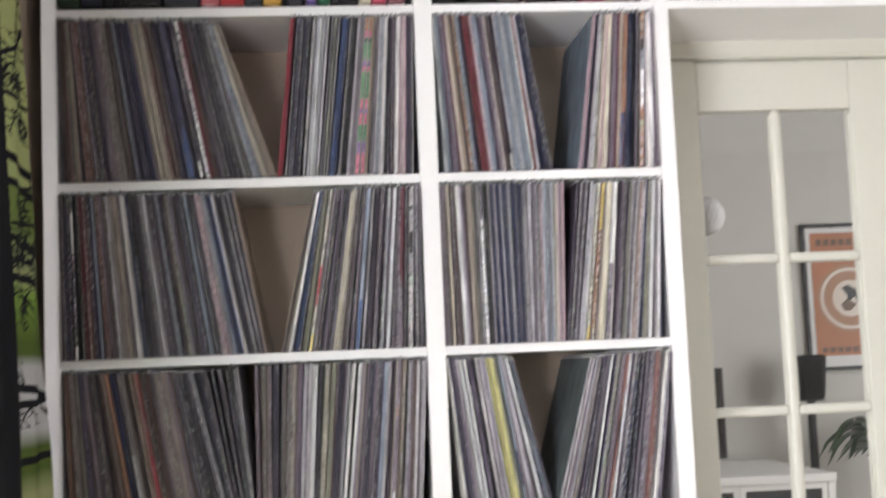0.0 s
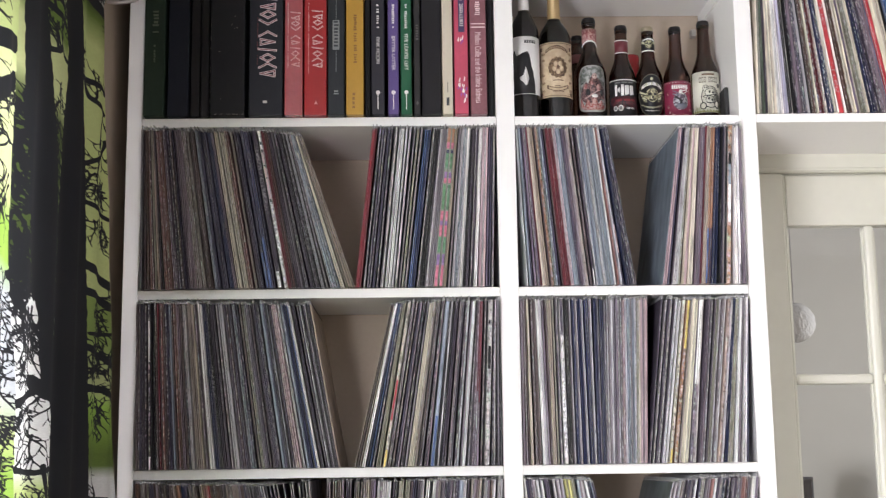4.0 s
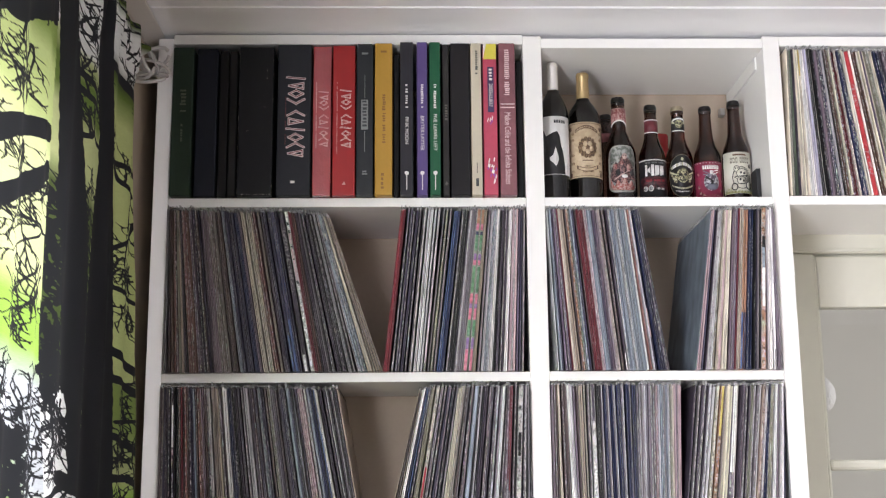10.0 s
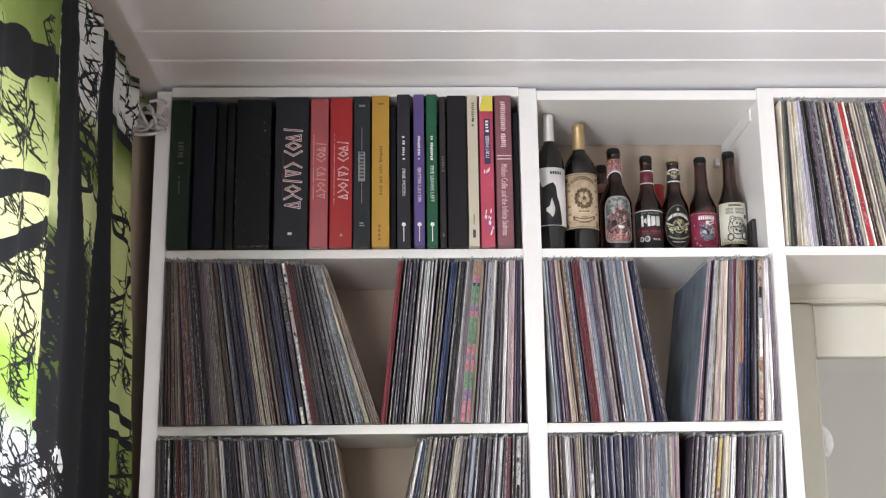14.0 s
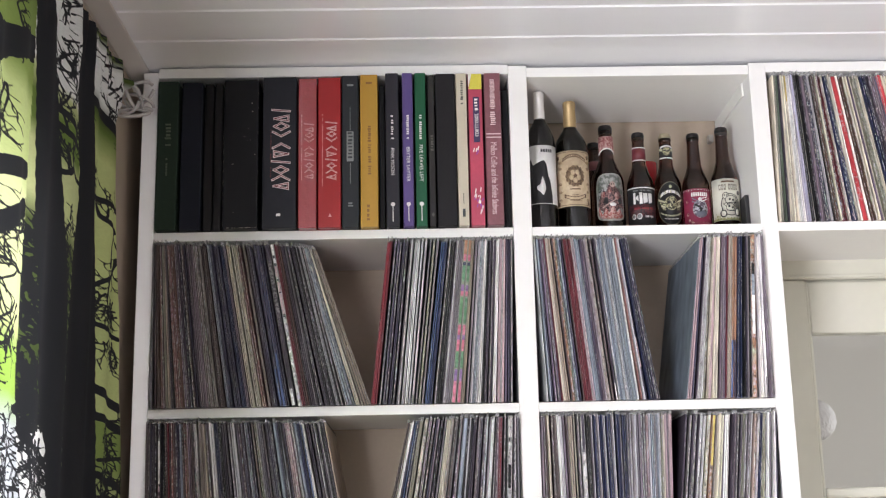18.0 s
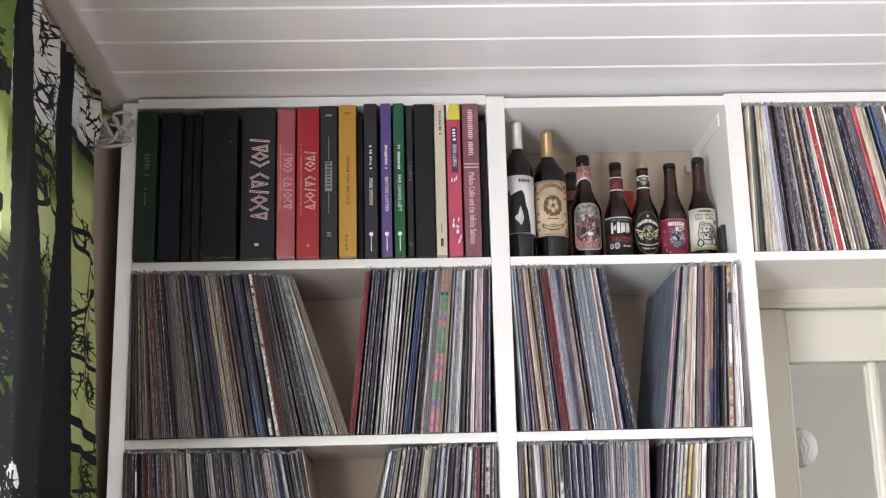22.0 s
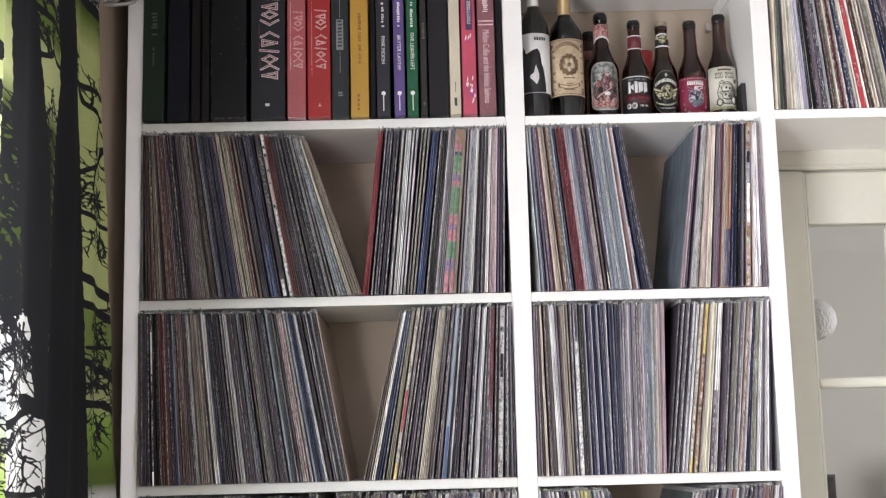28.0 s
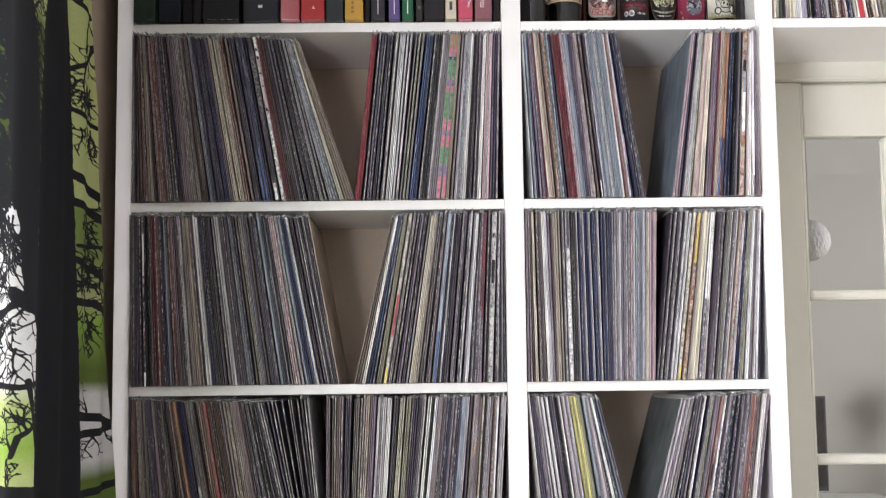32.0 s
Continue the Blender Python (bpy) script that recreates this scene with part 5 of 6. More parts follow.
wrap("label_print", r + 0.0003, -0.010, 0.013, *band(0.1045, 0.1065), N, b)
for s0 in (-0.036, 0.033):
    for z0 in (0.077, 0.174):
        disc("label_print", r + 0.0003, s0, z0, 0.0035, 0.0045, N, b)
for a in range(5):
    disc("label_print", r + 0.0006, 0.002 + 0.0082 * math.cos(a * 1.2566 - 1.57), 0.133 + 0.0092 * math.sin(a * 1.2566 - 1.57), 0.0045, 0.0056, T, b)
disc("label_print", r + 0.0009, 0.002, 0.134, 0.0030, 0.0034, N, b)
wrap("label_print", r + 0.0003, -0.024, 0.026, lambda s: 0.163 + 0.010 * math.cos(s * 60), lambda s: 0.170 + 0.010 * math.cos(s * 60), N, b, 18)
wrap("label_print", r + 0.0005, -0.022, 0.024, lambda s: 0.165 + 0.010 * math.cos(s * 60), lambda s: 0.168 + 0.010 * math.cos(s * 60), T, b, 18)
wrap("label_print", r + 0.0003, -0.022, 0.025, lambda s: 0.088 + 0.006 * math.cos(s * 75 + 3.1), lambda s: 0.096 + 0.006 * math.cos(s * 75 + 3.1), N, b, 18)
wrap("label_print", r + 0.0005, -0.018, 0.021, lambda s: 0.0895 + 0.006 * math.cos(s * 75 + 3.1), lambda s: 0.0945 + 0.006 * math.cos(s * 75 + 3.1), T, b, 18)
b = beer("brown beer bottle standing behind the others", 0.920, 0.222, 0.240)
wrap("neck_label", 0.0148, -0.019, 0.021, *band(0.185, 0.205), ink("dusky_pink_print", (0.33, 0.12, 0.12)), b)
b = beer("large brown beer bottle with an oval picture label", 0.9335, 0.135, 0.249, 0.0340, neck=0.82)
r = 0.0344
P1, P2, P3 = picture("red_picture_print", (0.20, 0.05, 0.05), (0.42, 0.26, 0.24)), picture("pale_sky_print", (0.17, 0.19, 0.17), (0.46, 0.47, 0.46), 120), ink("dark_red_label", (0.25, 0.03, 0.04))
wrap("neck_label", 0.0159, -0.022, 0.022, lambda s: 0.206 - 22 * s * s, lambda s: 0.232, P1, b)
wrap("neck_label_edge", 0.0162, -0.022, 0.022, lambda s: 0.2035 - 22 * s * s, lambda s: 0.2065 - 22 * s * s, W, b)
ARCH = lambda s, q: (max(0.0, 1 - (abs(s) / q) ** 3.5)) ** 0.4
wrap("label", r, -0.031, 0.031, lambda s: 0.062 - 0.016 * ARCH(s, 0.0311), lambda s: 0.112 + 0.034 * ARCH(s, 0.0311), ink("pale_label_rim", (0.50, 0.49, 0.46)), b, 28)
wrap("label_print", r + 0.0002, -0.0285, 0.0285, lambda s: 0.062 - 0.013 * ARCH(s, 0.0286), lambda s: 0.112 + 0.031 * ARCH(s, 0.0286), P2, b, 28)
P4 = picture("brown_red_print", (0.035, 0.022, 0.03), (0.30, 0.17, 0.16), 420)
SOLDIER = [(-0.026, 0.070, 0.090), (-0.020, 0.068, 0.104), (-0.014, 0.064, 0.111), (-0.009, 0.062, 0.106), (-0.004, 0.060, 0.121), (0.001, 0.060, 0.127), (0.007, 0.062, 0.126), (0.012, 0.066, 0.116), (0.018, 0.074, 0.112), (0.024, 0.074, 0.099), (0.028, 0.070, 0.078)]
wrap("label_print", r + 0.0004, -0.026, 0.028, lambda s: table(s, [(p, q) for p, q, _ in SOLDIER]), lambda s: table(s, [(p, q) for p, _, q in SOLDIER]), P4, b, 36)
FIRE = picture("flame_print", (0.30, 0.06, 0.05), (0.50, 0.33, 0.30), 300)
wrap("label_print", r + 0.0006, -0.027, 0.027, lambda s: 0.062 - 0.012 * ARCH(s, 0.0286), lambda s: 0.069 + 0.006 * math.sin(s * 420) + 0.004 * math.sin(s * 170 + 1), FIRE, b, 36)
for c, z, rx, rz, m in ((0.0045, 0.1225, 0.0055, 0.0062, ink("bone_print", (0.50, 0.36, 0.33))), (-0.016, 0.101, 0.005, 0.006, P1), (0.013, 0.098, 0.005, 0.008, P1), (-0.002, 0.108, 0.004, 0.005, P1), (0.020, 0.088, 0.005, 0.007, K), (-0.010, 0.088, 0.005, 0.007, K), (0.004, 0.080, 0.007, 0.004, W)):
    disc("label_print", r + 0.0008, c, z, rx, rz, m, b)
for c in (0.0025, 0.0065):
    disc("label_print", r + 0.0011, c, 0.1230, 0.0012, 0.0014, K, b)
wrap("label_print", r + 0.0010, -0.018, 0.012, lambda s: 0.0835 + 0.62 * s, lambda s: 0.0855 + 0.62 * s, ink("bone_print", (0.50, 0.36, 0.33)), b)
wrap("label_print", r + 0.0010, -0.026, -0.013, lambda s: 0.120 + 0.5 * s, lambda s: 0.123 + 0.7 * s, K, b, 4)
b = beer("brown beer bottle with a black label and white blocks", 1.0020, 0.140, 0.234)
r = 0.0289
wrap("neck_label", 0.0144, -0.020, 0.020, *band(0.181, 0.208), ink("dull_crimson_label", (0.12, 0.018, 0.026)), b)
for z in (0.180, 0.207):
    wrap("neck_label_edge", 0.0147, -0.020, 0.020, *band(z, z + 0.002), W, b)
wrap("label", r, -0.040, 0.040, *band(0.040, 0.120), K, b)
wrap("label_edge", r + 0.0003, -0.040, 0.040, *band(0.1165, 0.1185), W, b)
SV = ink("silver_print", (0.22, 0.23, 0.23))
for c, w, k1, k2 in ((-0.0215, 0.0050, 0.0, 0.0), (-0.0160, 0.0058, 0.9, -0.9), (-0.0082, 0.0060, 0.0, 0.0), (-0.0004, 0.0090, 0.35, 0.35), (0.0106, 0.0090, 0.35, 0.35)):
    wrap("label_print", r + 0.0003, c, c + w, lambda s, c=c, k=k2: 0.0835 + k * (s - c) * (1 if k > 0 else 0.9) + (0.010 if k < 0 else 0), lambda s, c=c, k=k1: 0.1075 - (0.010 - k * (s - c) if k > 0.5 else 0.002 * (k > 0)), W, b, 6)
for k in range(15):
    c = -0.021 + k * 0.0029
    if k % 5 != 4:
        wrap("label_print", r + 0.0003, c, c + 0.0019, *band(0.1105, 0.1132), SV, b, 1)
    if k % 6 != 5:
        wrap("label_print", r + 0.0003, c, c + 0.0020, *band(0.0715, 0.0765), P3, b, 1)
wrap("label_print", r + 0.0002, -0.034, 0.034, *band(0.057, 0.082), picture("dark_red_picture_print", (0.02, 0.012, 0.014), (0.10, 0.022, 0.028), 300), b)
for c, rx in ((-0.022, 0.0050), (-0.010, 0.0058)):
    disc("label_print", r + 0.0005, c, 0.057, rx, rx * 1.1, W, b)
    disc("label_print", r + 0.0008, c, 0.057, rx * 0.66, rx * 0.72, SV, b)
for k in range(7):
    wrap("label_print", r + 0.0005, 0.001 + k * 0.0030, 0.003 + k * 0.0030, *band(0.0545, 0.0585), W if k % 3 else SV, b, 1)
b = beer("brown beer bottle with a black and pale gold emblem label", 1.0580, 0.138, 0.230, crown=mat("pale_gold_crown_cap", (0.34, 0.29, 0.20), 0.35, 0.1, 200, 0.05, metal=0.5))
G1 = ink("pale_gold_print", (0.50, 0.49, 0.34))
G2 = picture("olive_picture_print", (0.07, 0.065, 0.04), (0.50, 0.48, 0.30), 360)
wrap("neck_label", 0.0144, -0.018, 0.018, lambda s: 0.184 + 0.2 * abs(s), lambda s: 0.214 - 0.25 * abs(s), K, b)
disc("neck_label_print", 0.0147, 0, 0.199, 0.0085, 0.0095, G2, b)
for s0, s1 in ((-0.017, -0.009), (0.009, 0.017)):
    wrap("neck_label_print", 0.0147, s0, s1, lambda s: 0.196 + 0.3 * abs(s), lambda s: 0.199 + 0.45 * abs(s), G1, b, 6)
for c in (-0.0030, 0.0030):
    disc("neck_label_print", 0.0150, c, 0.200, 0.0019, 0.0022, K, b)
wrap("neck_label_print", 0.0147, -0.014, 0.014, lambda s: 0.2085 - 16 * s * s, lambda s: 0.2115 - 16 * s * s, W, b)
wrap("neck_label_edge", 0.0147, -0.018, 0.018, *band(0.183, 0.1855), W, b)
disc("label", r, 0, 0.083, 0.031, 0.046, ink("dim_gold_rim", (0.22, 0.20, 0.14)), b)
disc("label_print", r + 0.0002, 0, 0.083, 0.0297, 0.0442, K, b)
for k in range(-8, 9):
    s0 = k * 0.0028 - 0.0010
    wrap("label_print", r + 0.0005, s0, s0 + 0.0020, lambda s: 0.1045 - 16 * s * s, lambda s: 0.1115 - 16 * s * s, W if k % 4 else G1, b, 2)
    wrap("label_print", r + 0.0005, s0, s0 + 0.0017, lambda s: 0.0545 + 14 * s * s, lambda s: 0.0580 + 14 * s * s, G1, b, 2)
    if abs(k) < 6:
        wrap("label_print", r + 0.0005, s0, s0 + 0.0015, lambda s: 0.0480 + 10 * s * s, lambda s: 0.0503 + 10 * s * s, W, b, 2)
disc("label_print", r + 0.0005, 0.0, 0.1185, 0.0030, 0.0034, G1, b)
for side in (-1, 1):
    for i in range(4):
        s0, s1 = sorted((side * 0.012, side * (0.0275 - i * 0.003)))
        wrap("label_print", r + 0.0005 + 0.0001 * i, s0, s1, lambda s, i=i: 0.0835 - 0.0055 * i + 0.42 * (abs(s) - 0.012), lambda s, i=i: 0.0865 - 0.0050 * i + 0.52 * (abs(s) - 0.012), G1 if i % 2 == 0 else G2, b, 8)
wrap("label_print", r + 0.0009, -0.0125, 0.0135, lambda s: 0.0680 + 60 * (s - 0.0005) ** 2, lambda s: 0.0985 - 55 * (s - 0.0005) ** 2, G2, b, 16)
for c in (-0.0048, 0.0058):
    disc("label_print", r + 0.0012, c, 0.0850, 0.0030, 0.0030, K, b)
disc("label_print", r + 0.0012, 0.0005, 0.0785, 0.0014, 0.0022, K, b)
for k in range(5):
    wrap("label_print", r + 0.0012, -0.0050 + k * 0.0024, -0.0036 + k * 0.0024, *band(0.0708, 0.0748), K, b, 1)
b = beer("brown beer bottle with a crimson label", 1.1165, 0.138, 0.230)
C1 = picture("crimson_paper", (0.22, 0.022, 0.062), (0.27, 0.030, 0.070), 60)
wrap("label", r, -0.040, 0.040, *band(0.036, 0.114), C1, b)
for k in range(11):
    wrap("label_edge", r + 0.0003, -0.036 + k * 0.0066, -0.0335 + k * 0.0066, *band(0.110, 0.1115), W, b, 2)
dx = [-0.017, -0.0125, -0.008, -0.0035, 0.001, 0.0055, 0.010, 0.0145]
for c in dx:
    wrap("label_print", r + 0.0003, c, c + 0.0034, *band(0.097, 0.1055), W, b, 3)
disc("label_print", r + 0.0003, 0.001, 0.070, 0.0165, 0.019, picture("pale_blue_print", (0.10, 0.07, 0.10), (0.50, 0.51, 0.55), 230), b)
SL = ink("slate_print", (0.16, 0.17, 0.21))
disc("label_print", r + 0.0006, 0.003, 0.0600, 0.0120, 0.0070, SL, b)
wrap("label_print", r + 0.0009, -0.011, 0.0, lambda s: 0.0715 - 0.5 * s, lambda s: 0.0745 - 0.8 * s, K, b, 6)
wrap("label_print", r + 0.0009, -0.001, 0.004, lambda s: 0.064 + 0.4 * s, lambda s: 0.0755 - 0.7 * s, K, b, 4)
for side, z, k in ((-1, 0.088, 0.55), (-1, 0.083, 0.3), (1, 0.086, 0.5), (1, 0.092, 0.25)):
    s0, s1 = sorted((side * 0.003, side * 0.016))
    wrap("label_print", r + 0.0008, s0, s1, lambda s, z=z, k=k: z + k * (abs(s) - 0.008), lambda s, z=z, k=k: z + 0.0022 + k * (abs(s) - 0.008), SL if side < 0 else W, b, 6)
disc("label_print", r + 0.0009, 0.001, 0.0905, 0.0040, 0.0042, W, b)
for c, z in ((-0.028, 0.088), (-0.027, 0.060), (-0.024, 0.047), (0.024, 0.052), (0.0265, 0.075), (0.022, 0.092), (-0.018, 0.043)):
    disc("label_print", r + 0.0003, c, z, 0.0026, 0.0036, P1, b)
for k in range(9):
    c = -0.020 + k * 0.0045
    wrap("label_print", r + 0.0003, c, c + 0.0030, *band(0.0405, 0.0425), P1, b, 1)
b = beer("brown beer bottle with a cream label and line drawing", 1.1745, 0.128, 0.239)
C2 = ink("cream_beer_label", (0.62, 0.61, 0.52))
wrap("label", r, -0.040, 0.040, *band(0.043, 0.131), C2, b)
wrap("label_print", r + 0.0003, -0.014, 0.014, *band(0.123, 0.1265), N, b)
for c in (-0.020, -0.0145, -0.009, 0.0, 0.0055, 0.011, 0.0165):
    wrap("label_print", r + 0.0003, c, c + 0.0042, *band(0.107, 0.119), ink("grey_brown_print", (0.20, 0.18, 0.15)), b, 3)
    disc("label_print", r + 0.0005, c + 0.0021, 0.113, 0.0011, 0.0035, C2, b)
GB = ink("grey_brown_print", (0.20, 0.18, 0.15))
for layer, (c, z, rx, rz, edge) in enumerate(((0.003, 0.076, 0.0205, 0.0235, 0.0016), (-0.007, 0.0945, 0.0065, 0.0075, 0.0012), (0.004, 0.085, 0.0130, 0.0100, 0.0012), (0.002, 0.070, 0.0100, 0.0085, 0.0012), (-0.013, 0.0570, 0.0072, 0.0078, 0.0022), (0.0175, 0.0600, 0.0072, 0.0090, 0.0022), (0.0235, 0.1010, 0.0040, 0.0045, 0.0022))):
    disc("label_print", r + 0.0003 + layer * 0.0002, c, z, rx, rz, K, b)
    disc("label_print", r + 0.0004 + layer * 0.0002, c, z, rx - edge, rz - edge, C2 if layer < 6 else GB, b)
for c, z, k in ((-0.0095, 0.0955, 0.0013), (-0.0050, 0.0955, 0.0013), (0.001, 0.0865, 0.0020), (0.008, 0.0850, 0.0020), (-0.001, 0.0720, 0.0022), (0.006, 0.0690, 0.0020)):
    disc("label_print", r + 0.0018, c, z, k, k * 1.2, K, b)
for z0, s0, s1, k in ((0.0785, -0.012, 0.016, 0.10), (0.0625, -0.006, 0.010, -0.05), (0.0640, 0.010, 0.014, 1.2), (0.0650, -0.014, -0.008, -0.9)):
    wrap("label_print", r + 0.0018, s0, s1, lambda s, z=z0, k=k: z + k * s, lambda s, z=z0, k=k: z + 0.0013 + k * s, K, b, 6)
r_ = random.Random(41)
for k in range(46):
    c = -0.034 + 0.0015 * k
    h = r_.uniform(0.004, 0.016) * (0.35 if -0.020 < c < 0.024 else 1)
    wrap("label_print", r + 0.0002, c, c + 0.0008, lambda s: 0.0436, lambda s, h=h: 0.0440 + h, ink("olive_print", (0.30, 0.30, 0.13)), b, 1)
wrap("label_edge", r + 0.0003, -0.040, 0.040, lambda s: 0.0435, lambda s: 0.047 + 0.002 * math.sin(s * 900), ink("olive_print", (0.30, 0.30, 0.13)), b, 60)
b = thing("plastic_cup", "red translucent plastic cup behind the beer bottles", "cup", (1.033, 0.215, Z[0] + 0.0006))
part("body", lathe([(0.015, 0), (0.0165, 0.004), (0.020, 0.16), (0.021, 0.186), (0.0205, 0.190), (0.014, 0.191)], 28), mat("red_plastic", (0.42, 0.015, 0.02), 0.25, 0.05, 80, 0.0, coat=0.4), b, smooth=True)
b = thing("card_box", "small black card box beside the beer bottles", "box", (1.2020, 0.086, Z[0] + 0.0006))
part("body", box(-0.0042, 0.0042, -0.020, 0.020, 0, 0.076, 0.001), BLACK, b)

# ---- the next room, seen through the door ----
GREYGLASS = mat("grey_cabinet_front", (0.050, 0.057, 0.060), 0.12, 0.05, 20, 0.0)
DARKFRONT = mat("dark_cabinet_inside", (0.035, 0.035, 0.035), 0.4, 0.1, 20, 0.0)
cab = thing("sideboard", "low white sideboard with grey glass doors", "sideboard", (0, 0, 0))
part("top", box(1.75, 3.09, 3.86, 4.86, 0.722, 0.765, 0.003), WHITE, cab)
part("side", box(3.045, 3.085, 3.87, 4.85, 0.08, 0.721, 0.002), WHITE, cab)
part("side", box(1.755, 1.79, 3.87, 4.85, 0.08, 0.721, 0.002), WHITE, cab)
part("bottom", box(1.79, 3.045, 3.87, 4.85, 0.08, 0.11), WHITE, cab)
part("back", box(1.79, 3.045, 4.835, 4.848, 0.11, 0.721), DARKFRONT, cab)
part("shelf", box(1.79, 3.045, 3.92, 4.83, 0.38, 0.40), WHITE, cab)
part("handle", box(2.585, 2.600, 3.862, 3.8745, 0.52, 0.66, 0.002), SILVER, cab)
for x0, x1 in ((1.794, 2.579), (2.583, 3.041)):
    leaf_ = part("door", box(x0 + 0.03, x1 - 0.03, 3.875, 3.882, 0.145, 0.690, 0.001), GREYGLASS, cab, "grey glass door")
    for u0, u1, w0, w1 in ((x0, x0 + 0.03, 0.115, 0.7205), (x1 - 0.03, x1, 0.115, 0.7205), (x0 + 0.03, x1 - 0.03, 0.115, 0.145), (x0 + 0.03, x1 - 0.03, 0.690, 0.7205)):
        part("door_frame", box(u0, u1, 3.872, 3.890, w0, w1, 0.001), WHITE, leaf_, "white frame")
for x in (1.83, 3.02):
    part("foot", box(x - 0.03, x + 0.03, 4.05, 4.11, 0, 0.08), WHITE, cab)
tv = thing("television", "black flat television standing on the white sideboard", "television", (0, 0, 0))
part("screen", box(1.80, 2.730, 4.50, 4.535, 0.810, 1.315, 0.004), BLACK, tv)
part("panel", box(1.815, 2.716, 4.497, 4.501, 0.83, 1.300), mat("dark_screen", (0.012, 0.012, 0.014), 0.12, 0.02, 10, 0.0), tv)
part("foot", box(2.1, 2.45, 4.44, 4.62, 0.766, 0.776, 0.003), BLACK, tv)
part("neck", box(2.25, 2.30, 4.52, 4.55, 0.776, 0.812), BLACK, tv)
st = thing("speaker_stand", "slim black speaker stand on the floor", "speaker stand")
part("pole", lathe([(0.024, 0.02), (0.024, 1.104)], 16), BLACK, st).location = (3.275, 4.62, 0)
part("base", box(3.15, 3.40, 4.50, 4.74, 0.0, 0.02, 0.004), BLACK, st)
part("top_plate", box(3.21, 3.34, 4.56, 4.68, 1.104, 1.112, 0.002), BLACK, st)
sp = thing("loudspeaker", "small black loudspeaker on a slim stand", "loudspeaker")
bm = box(3.190, 3.360, 4.54, 4.70, 1.113, 1.366)
for v in bm.verts:
    if v.co.z < 1.2:
        v.co.x += 0.022 if v.co.x < 3.27 else -0.022     # narrower at its foot
bmesh.ops.bevel(bm, geom=list(bm.edges), offset=0.022, segments=3, affect="EDGES", profile=0.5)
part("cabinet", bm, mat("matt_black_plastic", (0.010, 0.010, 0.012), 0.6, 0.1, 60, 0.02, spec=0.2), sp, smooth=True)
part("grille", box(3.235, 3.315, 4.534, 4.541, 1.145, 1.335, 0.003), mat("black_grille_cloth", (0.008, 0.008, 0.009), 0.9, 0.3, 300, 0.2, spec=0.1), sp)
fr = thing("framed_poster", "black framed orange poster with pale rings, on a grey wall", "picture")
for x0, x1, z0, z1 in ((3.38, 3.402, 1.269, 2.147), (3.957, 3.979, 1.269, 2.147), (3.402, 3.957, 1.269, 1.29), (3.402, 3.957, 2.126, 2.147)):
    part("frame", box(x0, x1, 4.865, 4.899, z0, z1, 0.002), BLACK, fr)
part("mount", box(3.402, 3.957, 4.888, 4.898, 1.29, 2.126), ink("white_mount", (0.70, 0.69, 0.67)), fr)
part("print", box(3.438, 3.922, 4.884, 4.887, 1.355, 2.093), mat("orange_print", (0.40, 0.155, 0.07), 0.5, 0.1, 20, 0.0, patch=0.2), fr)
for k, (rr, m) in enumerate(((0.205, ink("dull_orange_print", (0.36, 0.19, 0.11))), (0.185, ink("pale_ring_print", (0.66, 0.58, 0.50))), (0.165, ink("dull_orange_print", (0.36, 0.19, 0.11))), (0.110, ink("pale_ring_print", (0.66, 0.58, 0.50))))):
    flat("ring", [(3.664 + rr * math.cos(a * math.pi / 20), 1.695 + rr * math.sin(a * math.pi / 20)) for a in range(40)], 4.884 - 0.0008 * (k + 1), m, fr)
flat("figure", [(3.612, 1.76), (3.652, 1.775), (3.702, 1.75), (3.712, 1.66), (3.692, 1.705), (3.662, 1.68), (3.642, 1.62), (3.627, 1.64), (3.647, 1.71)], 4.880, K, fr)
flat("figure", [(3.602, 1.66), (3.642, 1.69), (3.702, 1.66), (3.662, 1.62), (3.622, 1.62)], 4.8795, N, fr)
for k in range(9):
    flat("lettering_bar", rect(3.472 + k * 0.047, 3.507 + k * 0.047, 2.015, 2.055), 4.8835, N, fr)
    flat("lettering_bar", rect(3.472 + k * 0.047, 3.507 + k * 0.047, 1.375, 1.405), 4.8835, N, fr)
# feathery pendant lamp
lamp = thing("pendant_lamp", "round grey feathery pendant lamp hanging on a cord", "lamp", (2.095, 2.60, 1.955))
bm = bmesh.new()
r = random.Random(3)
rings = []
for i in range(25):
    p = math.pi * (0.03 + 0.94 * i / 24)
    rings.append([])
    for k in range(64):
        q = 2 * math.pi * k / 64
        rad = 0.080 + r.uniform(-0.0014, 0.0014) + 0.0008 * math.cos(q * 22 + i)
        rings[-1].append(bm.verts.new((rad * math.sin(p) * math.cos(q), rad * math.sin(p) * math.sin(q), rad * math.cos(p))))
for a, c in zip(rings, rings[1:]):
    for k in range(64):
        bm.faces.new((a[k], a[(k + 1) % 64], c[(k + 1) % 64], c[k]))
part("shade", bm, mat("grey_white_feather", (0.60, 0.60, 0.60), 0.9, 0.05, 60, 0.1), lamp)
part("core", lathe([(0.01, -0.05), (0.04, -0.035), (0.055, 0.0), (0.04, 0.035), (0.01, 0.05)], 16), mat("white_paper_core", (0.66, 0.65, 0.64), 0.9, 0.03, 30, 0.0), lamp, smooth=True)
part("cord", lathe([(0.003, 0.080), (0.003, 1.057)], 8), CORD, lamp)
# chairs
SHELL = mat("grey_brown_leather", (0.15, 0.115, 0.095), 0.5, 0.15, 60, 0.1)


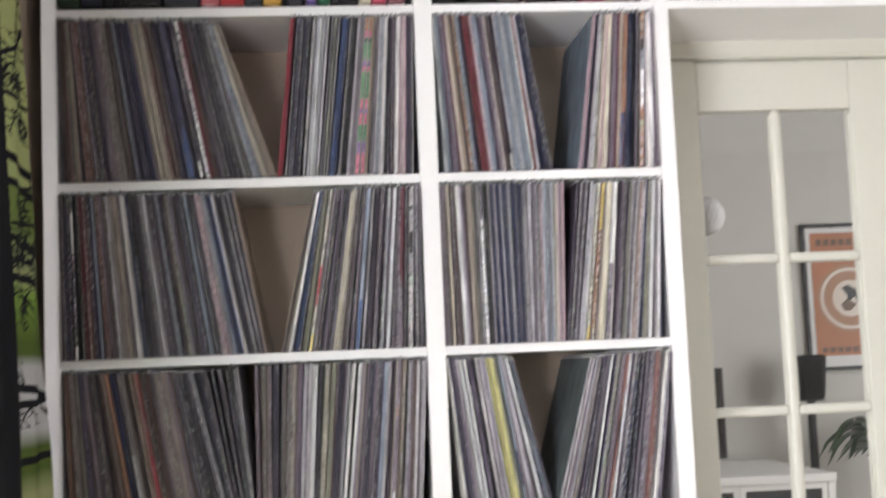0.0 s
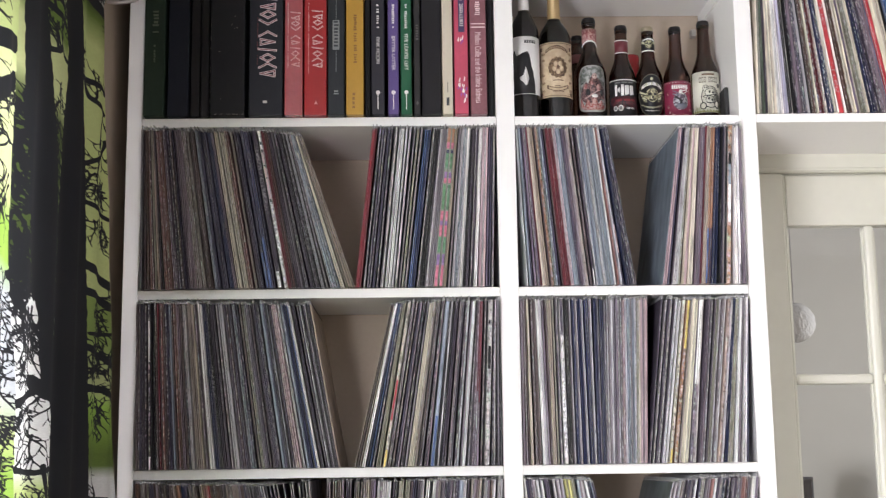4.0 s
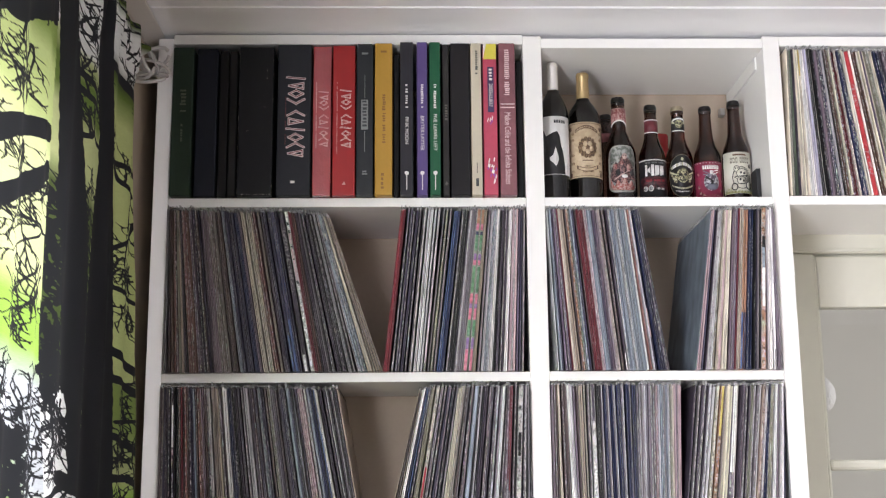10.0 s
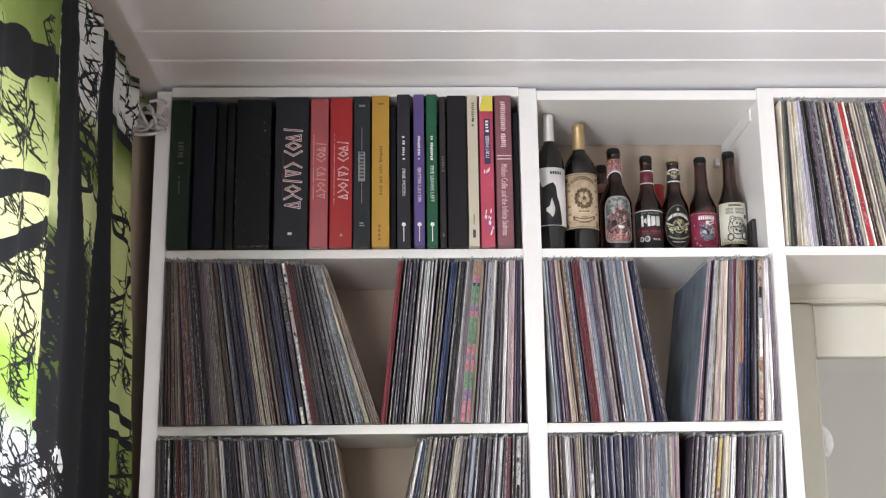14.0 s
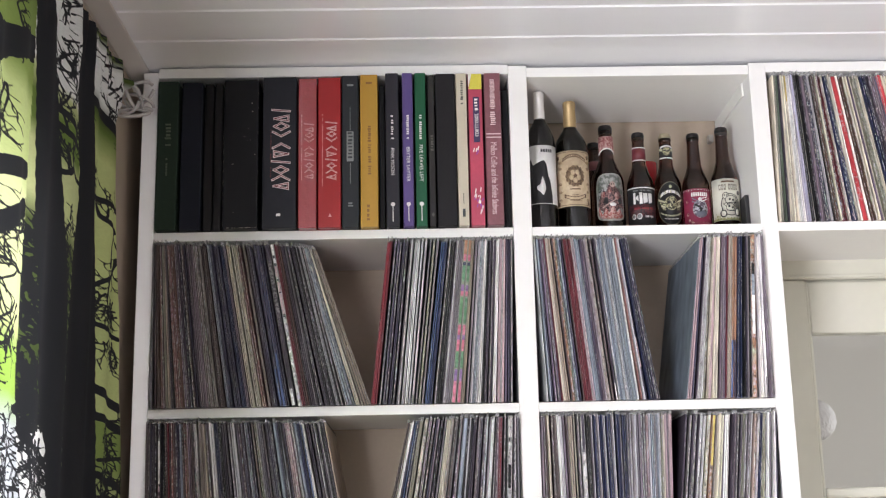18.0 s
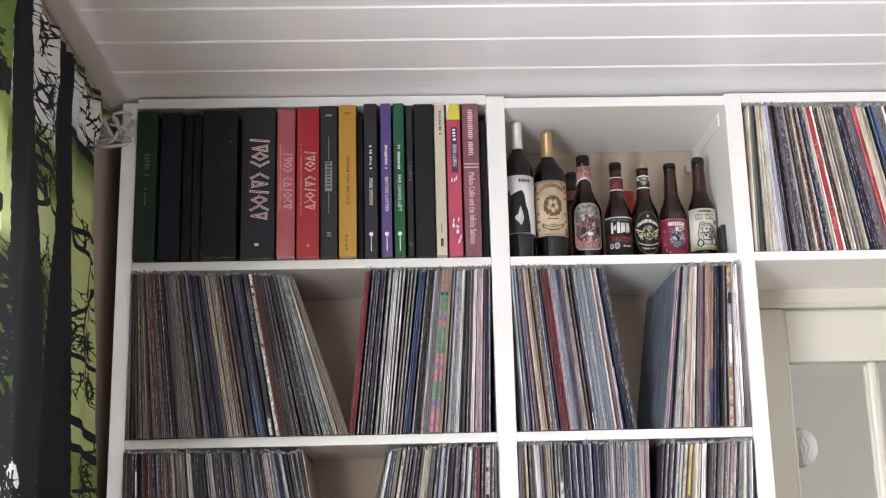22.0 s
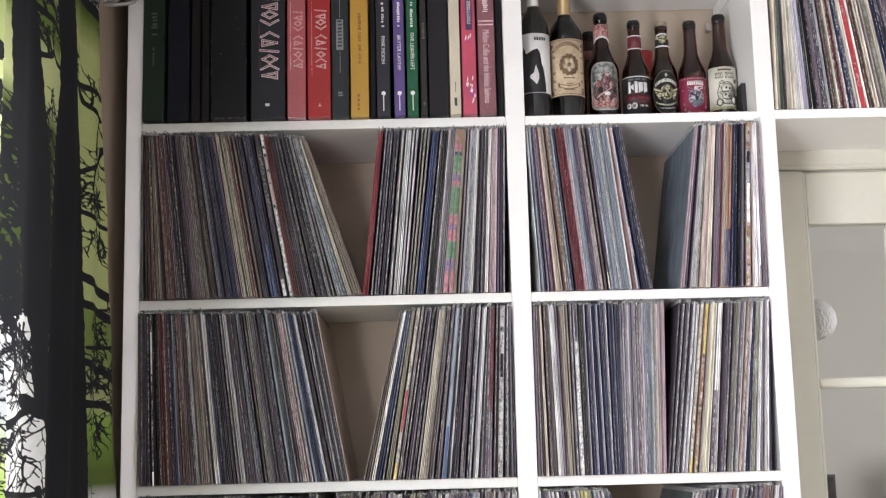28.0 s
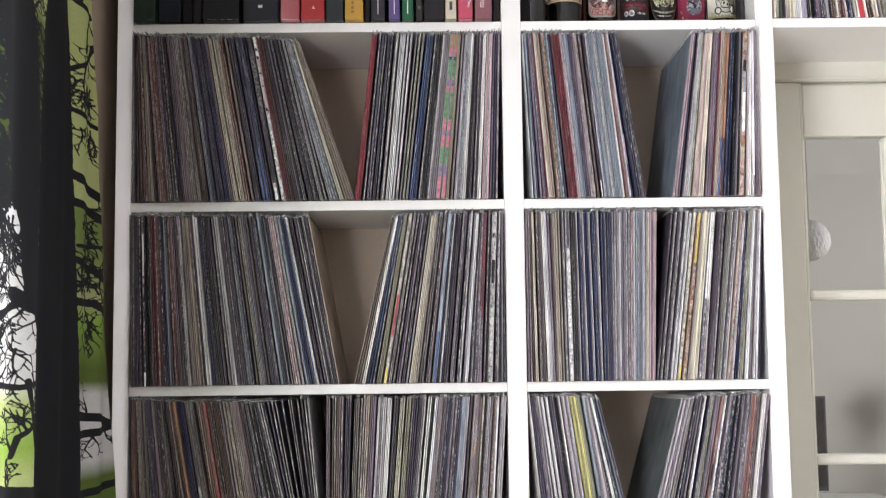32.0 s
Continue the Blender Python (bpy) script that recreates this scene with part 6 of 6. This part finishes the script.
def chair(x, y, turn):
    ob = thing("dining_chair", "grey-brown dining chair with a rounded back", "chair", (x, y, 0), "chairs in the next room")
    ob.rotation_euler = (0, 0, radians(turn))
    bm = bmesh.new()
    rows = []
    for i in range(9):
        f = i / 8
        z = 0.46 + 0.335 * f
        half = 0.215 * math.sqrt(max(0.06, 1 - max(0, f - 0.45) ** 2.4 * 3.9))
        rows.append([(k / 8 * half, 0.02 + 0.05 * f - 0.09 * (abs(k) / 8) ** 2, z) for k in range(-8, 9)])
    f = [[bm.verts.new(p) for p in row] for row in rows]
    g = [[bm.verts.new((p[0], p[1] + 0.03, p[2])) for p in row] for row in rows]
    for grid in (f, g):
        for a, c in zip(grid, grid[1:]):
            for k in range(16):
                bm.faces.new((a[k], a[k + 1], c[k + 1], c[k]))
    for k in range(16):
        bm.faces.new((f[-1][k], f[-1][k + 1], g[-1][k + 1], g[-1][k]))
        bm.faces.new((f[0][k], f[0][k + 1], g[0][k + 1], g[0][k]))
    for a, c, a2, c2 in ((f, g, i, i + 1) for i in range(8)):
        bm.faces.new((a[a2][0], a[c2][0], c[c2][0], c[a2][0]))
        bm.faces.new((a[a2][16], a[c2][16], c[c2][16], c[a2][16]))
    part("backrest", bm, SHELL, ob, smooth=True)
    part("seat", box(-0.215, 0.215, -0.42, 0.03, 0.42, 0.465, 0.015), SHELL, ob)
    for sx in (-0.18, 0.18):
        for sy in (-0.38, 0.0):
            part("leg", box(sx - 0.015, sx + 0.015, sy - 0.015, sy + 0.015, 0, 0.42, 0.003), BLACK, ob)


chair(2.0, 2.06, 4)
chair(2.445, 2.12, -4)
# plant
pl = thing("potted_plant", "dark green leafy plant in a grey pot on a stool", "plant", (3.60, 4.30, 0.53))
part("pot", lathe([(0.09, 0.0), (0.10, 0.01), (0.125, 0.20), (0.13, 0.215), (0.115, 0.216), (0.11, 0.18)], 24), mat("grey_ceramic", (0.22, 0.22, 0.23), 0.5, 0.1, 30, 0.05), pl, smooth=True)
LEAF = mat("dark_green_leaf", (0.035, 0.085, 0.030), 0.4, 0.2, 40, 0.05)
r = random.Random(9)
for k in range(64):
    a, out = r.uniform(0, 6.283), r.uniform(0.16, 0.44)
    bm = bmesh.new()
    left, rightv = [], []
    n = 9
    for i in range(n):
        f = i / (n - 1)
        w = 0.040 * math.sin(math.pi * min(1, max(0.03, f * 1.5 - 0.5))) + 0.003
        rad = out * f
        z = 0.20 + (0.42 + 0.3 * (k % 4) / 3) * out * math.sin(f * 2.4) + r.uniform(0.1, 0.12) * f - 0.25 * f * f * out * 2
        c, s2 = math.cos(a), math.sin(a)
        left.append(bm.verts.new((rad * c - w * s2, rad * s2 + w * c, z + w * 0.3)))
        rightv.append(bm.verts.new((rad * c + w * s2, rad * s2 - w * c, z - w * 0.1)))
    for i in range(n - 1):
        bm.faces.new((left[i], left[i + 1], rightv[i + 1], rightv[i]))
    part("leaf", bm, LEAF, pl, smooth=True)
sto = thing("stool", "white round plant stool", "stool", (3.60, 4.30, 0))
part("seat", lathe([(0.15, 0.50), (0.155, 0.505), (0.155, 0.525), (0.15, 0.529)], 28), WHITE, sto)
for k in range(3):
    part("leg", lathe([(0.012, 0.0), (0.014, 0.50)], 10), WHITE, sto).location = (0.11 * math.cos(k * 2.094), 0.11 * math.sin(k * 2.094), 0)

# what is printed on a cover, a label or a print belongs to it
for ob in list(scene.objects):
    kind = ob.name.split(".")[0]
    if ob.parent is None or ob.type == "EMPTY" or ob.parent.type != "EMPTY":
        continue
    base = {"label_print": "label", "label_edge": "label", "neck_label_print": "neck_label", "neck_label_edge": "neck_label", "ring": "print", "figure": "print", "lettering_bar": "print"}.get(kind)
    if base is None and any(c.name.split(".")[0] == "cover" for c in ob.parent.children) and kind != "cover":
        base = "cover"
    if base:
        for c in ob.parent.children:
            if c.name.split(".")[0] == base:
                ob.parent = c
                break
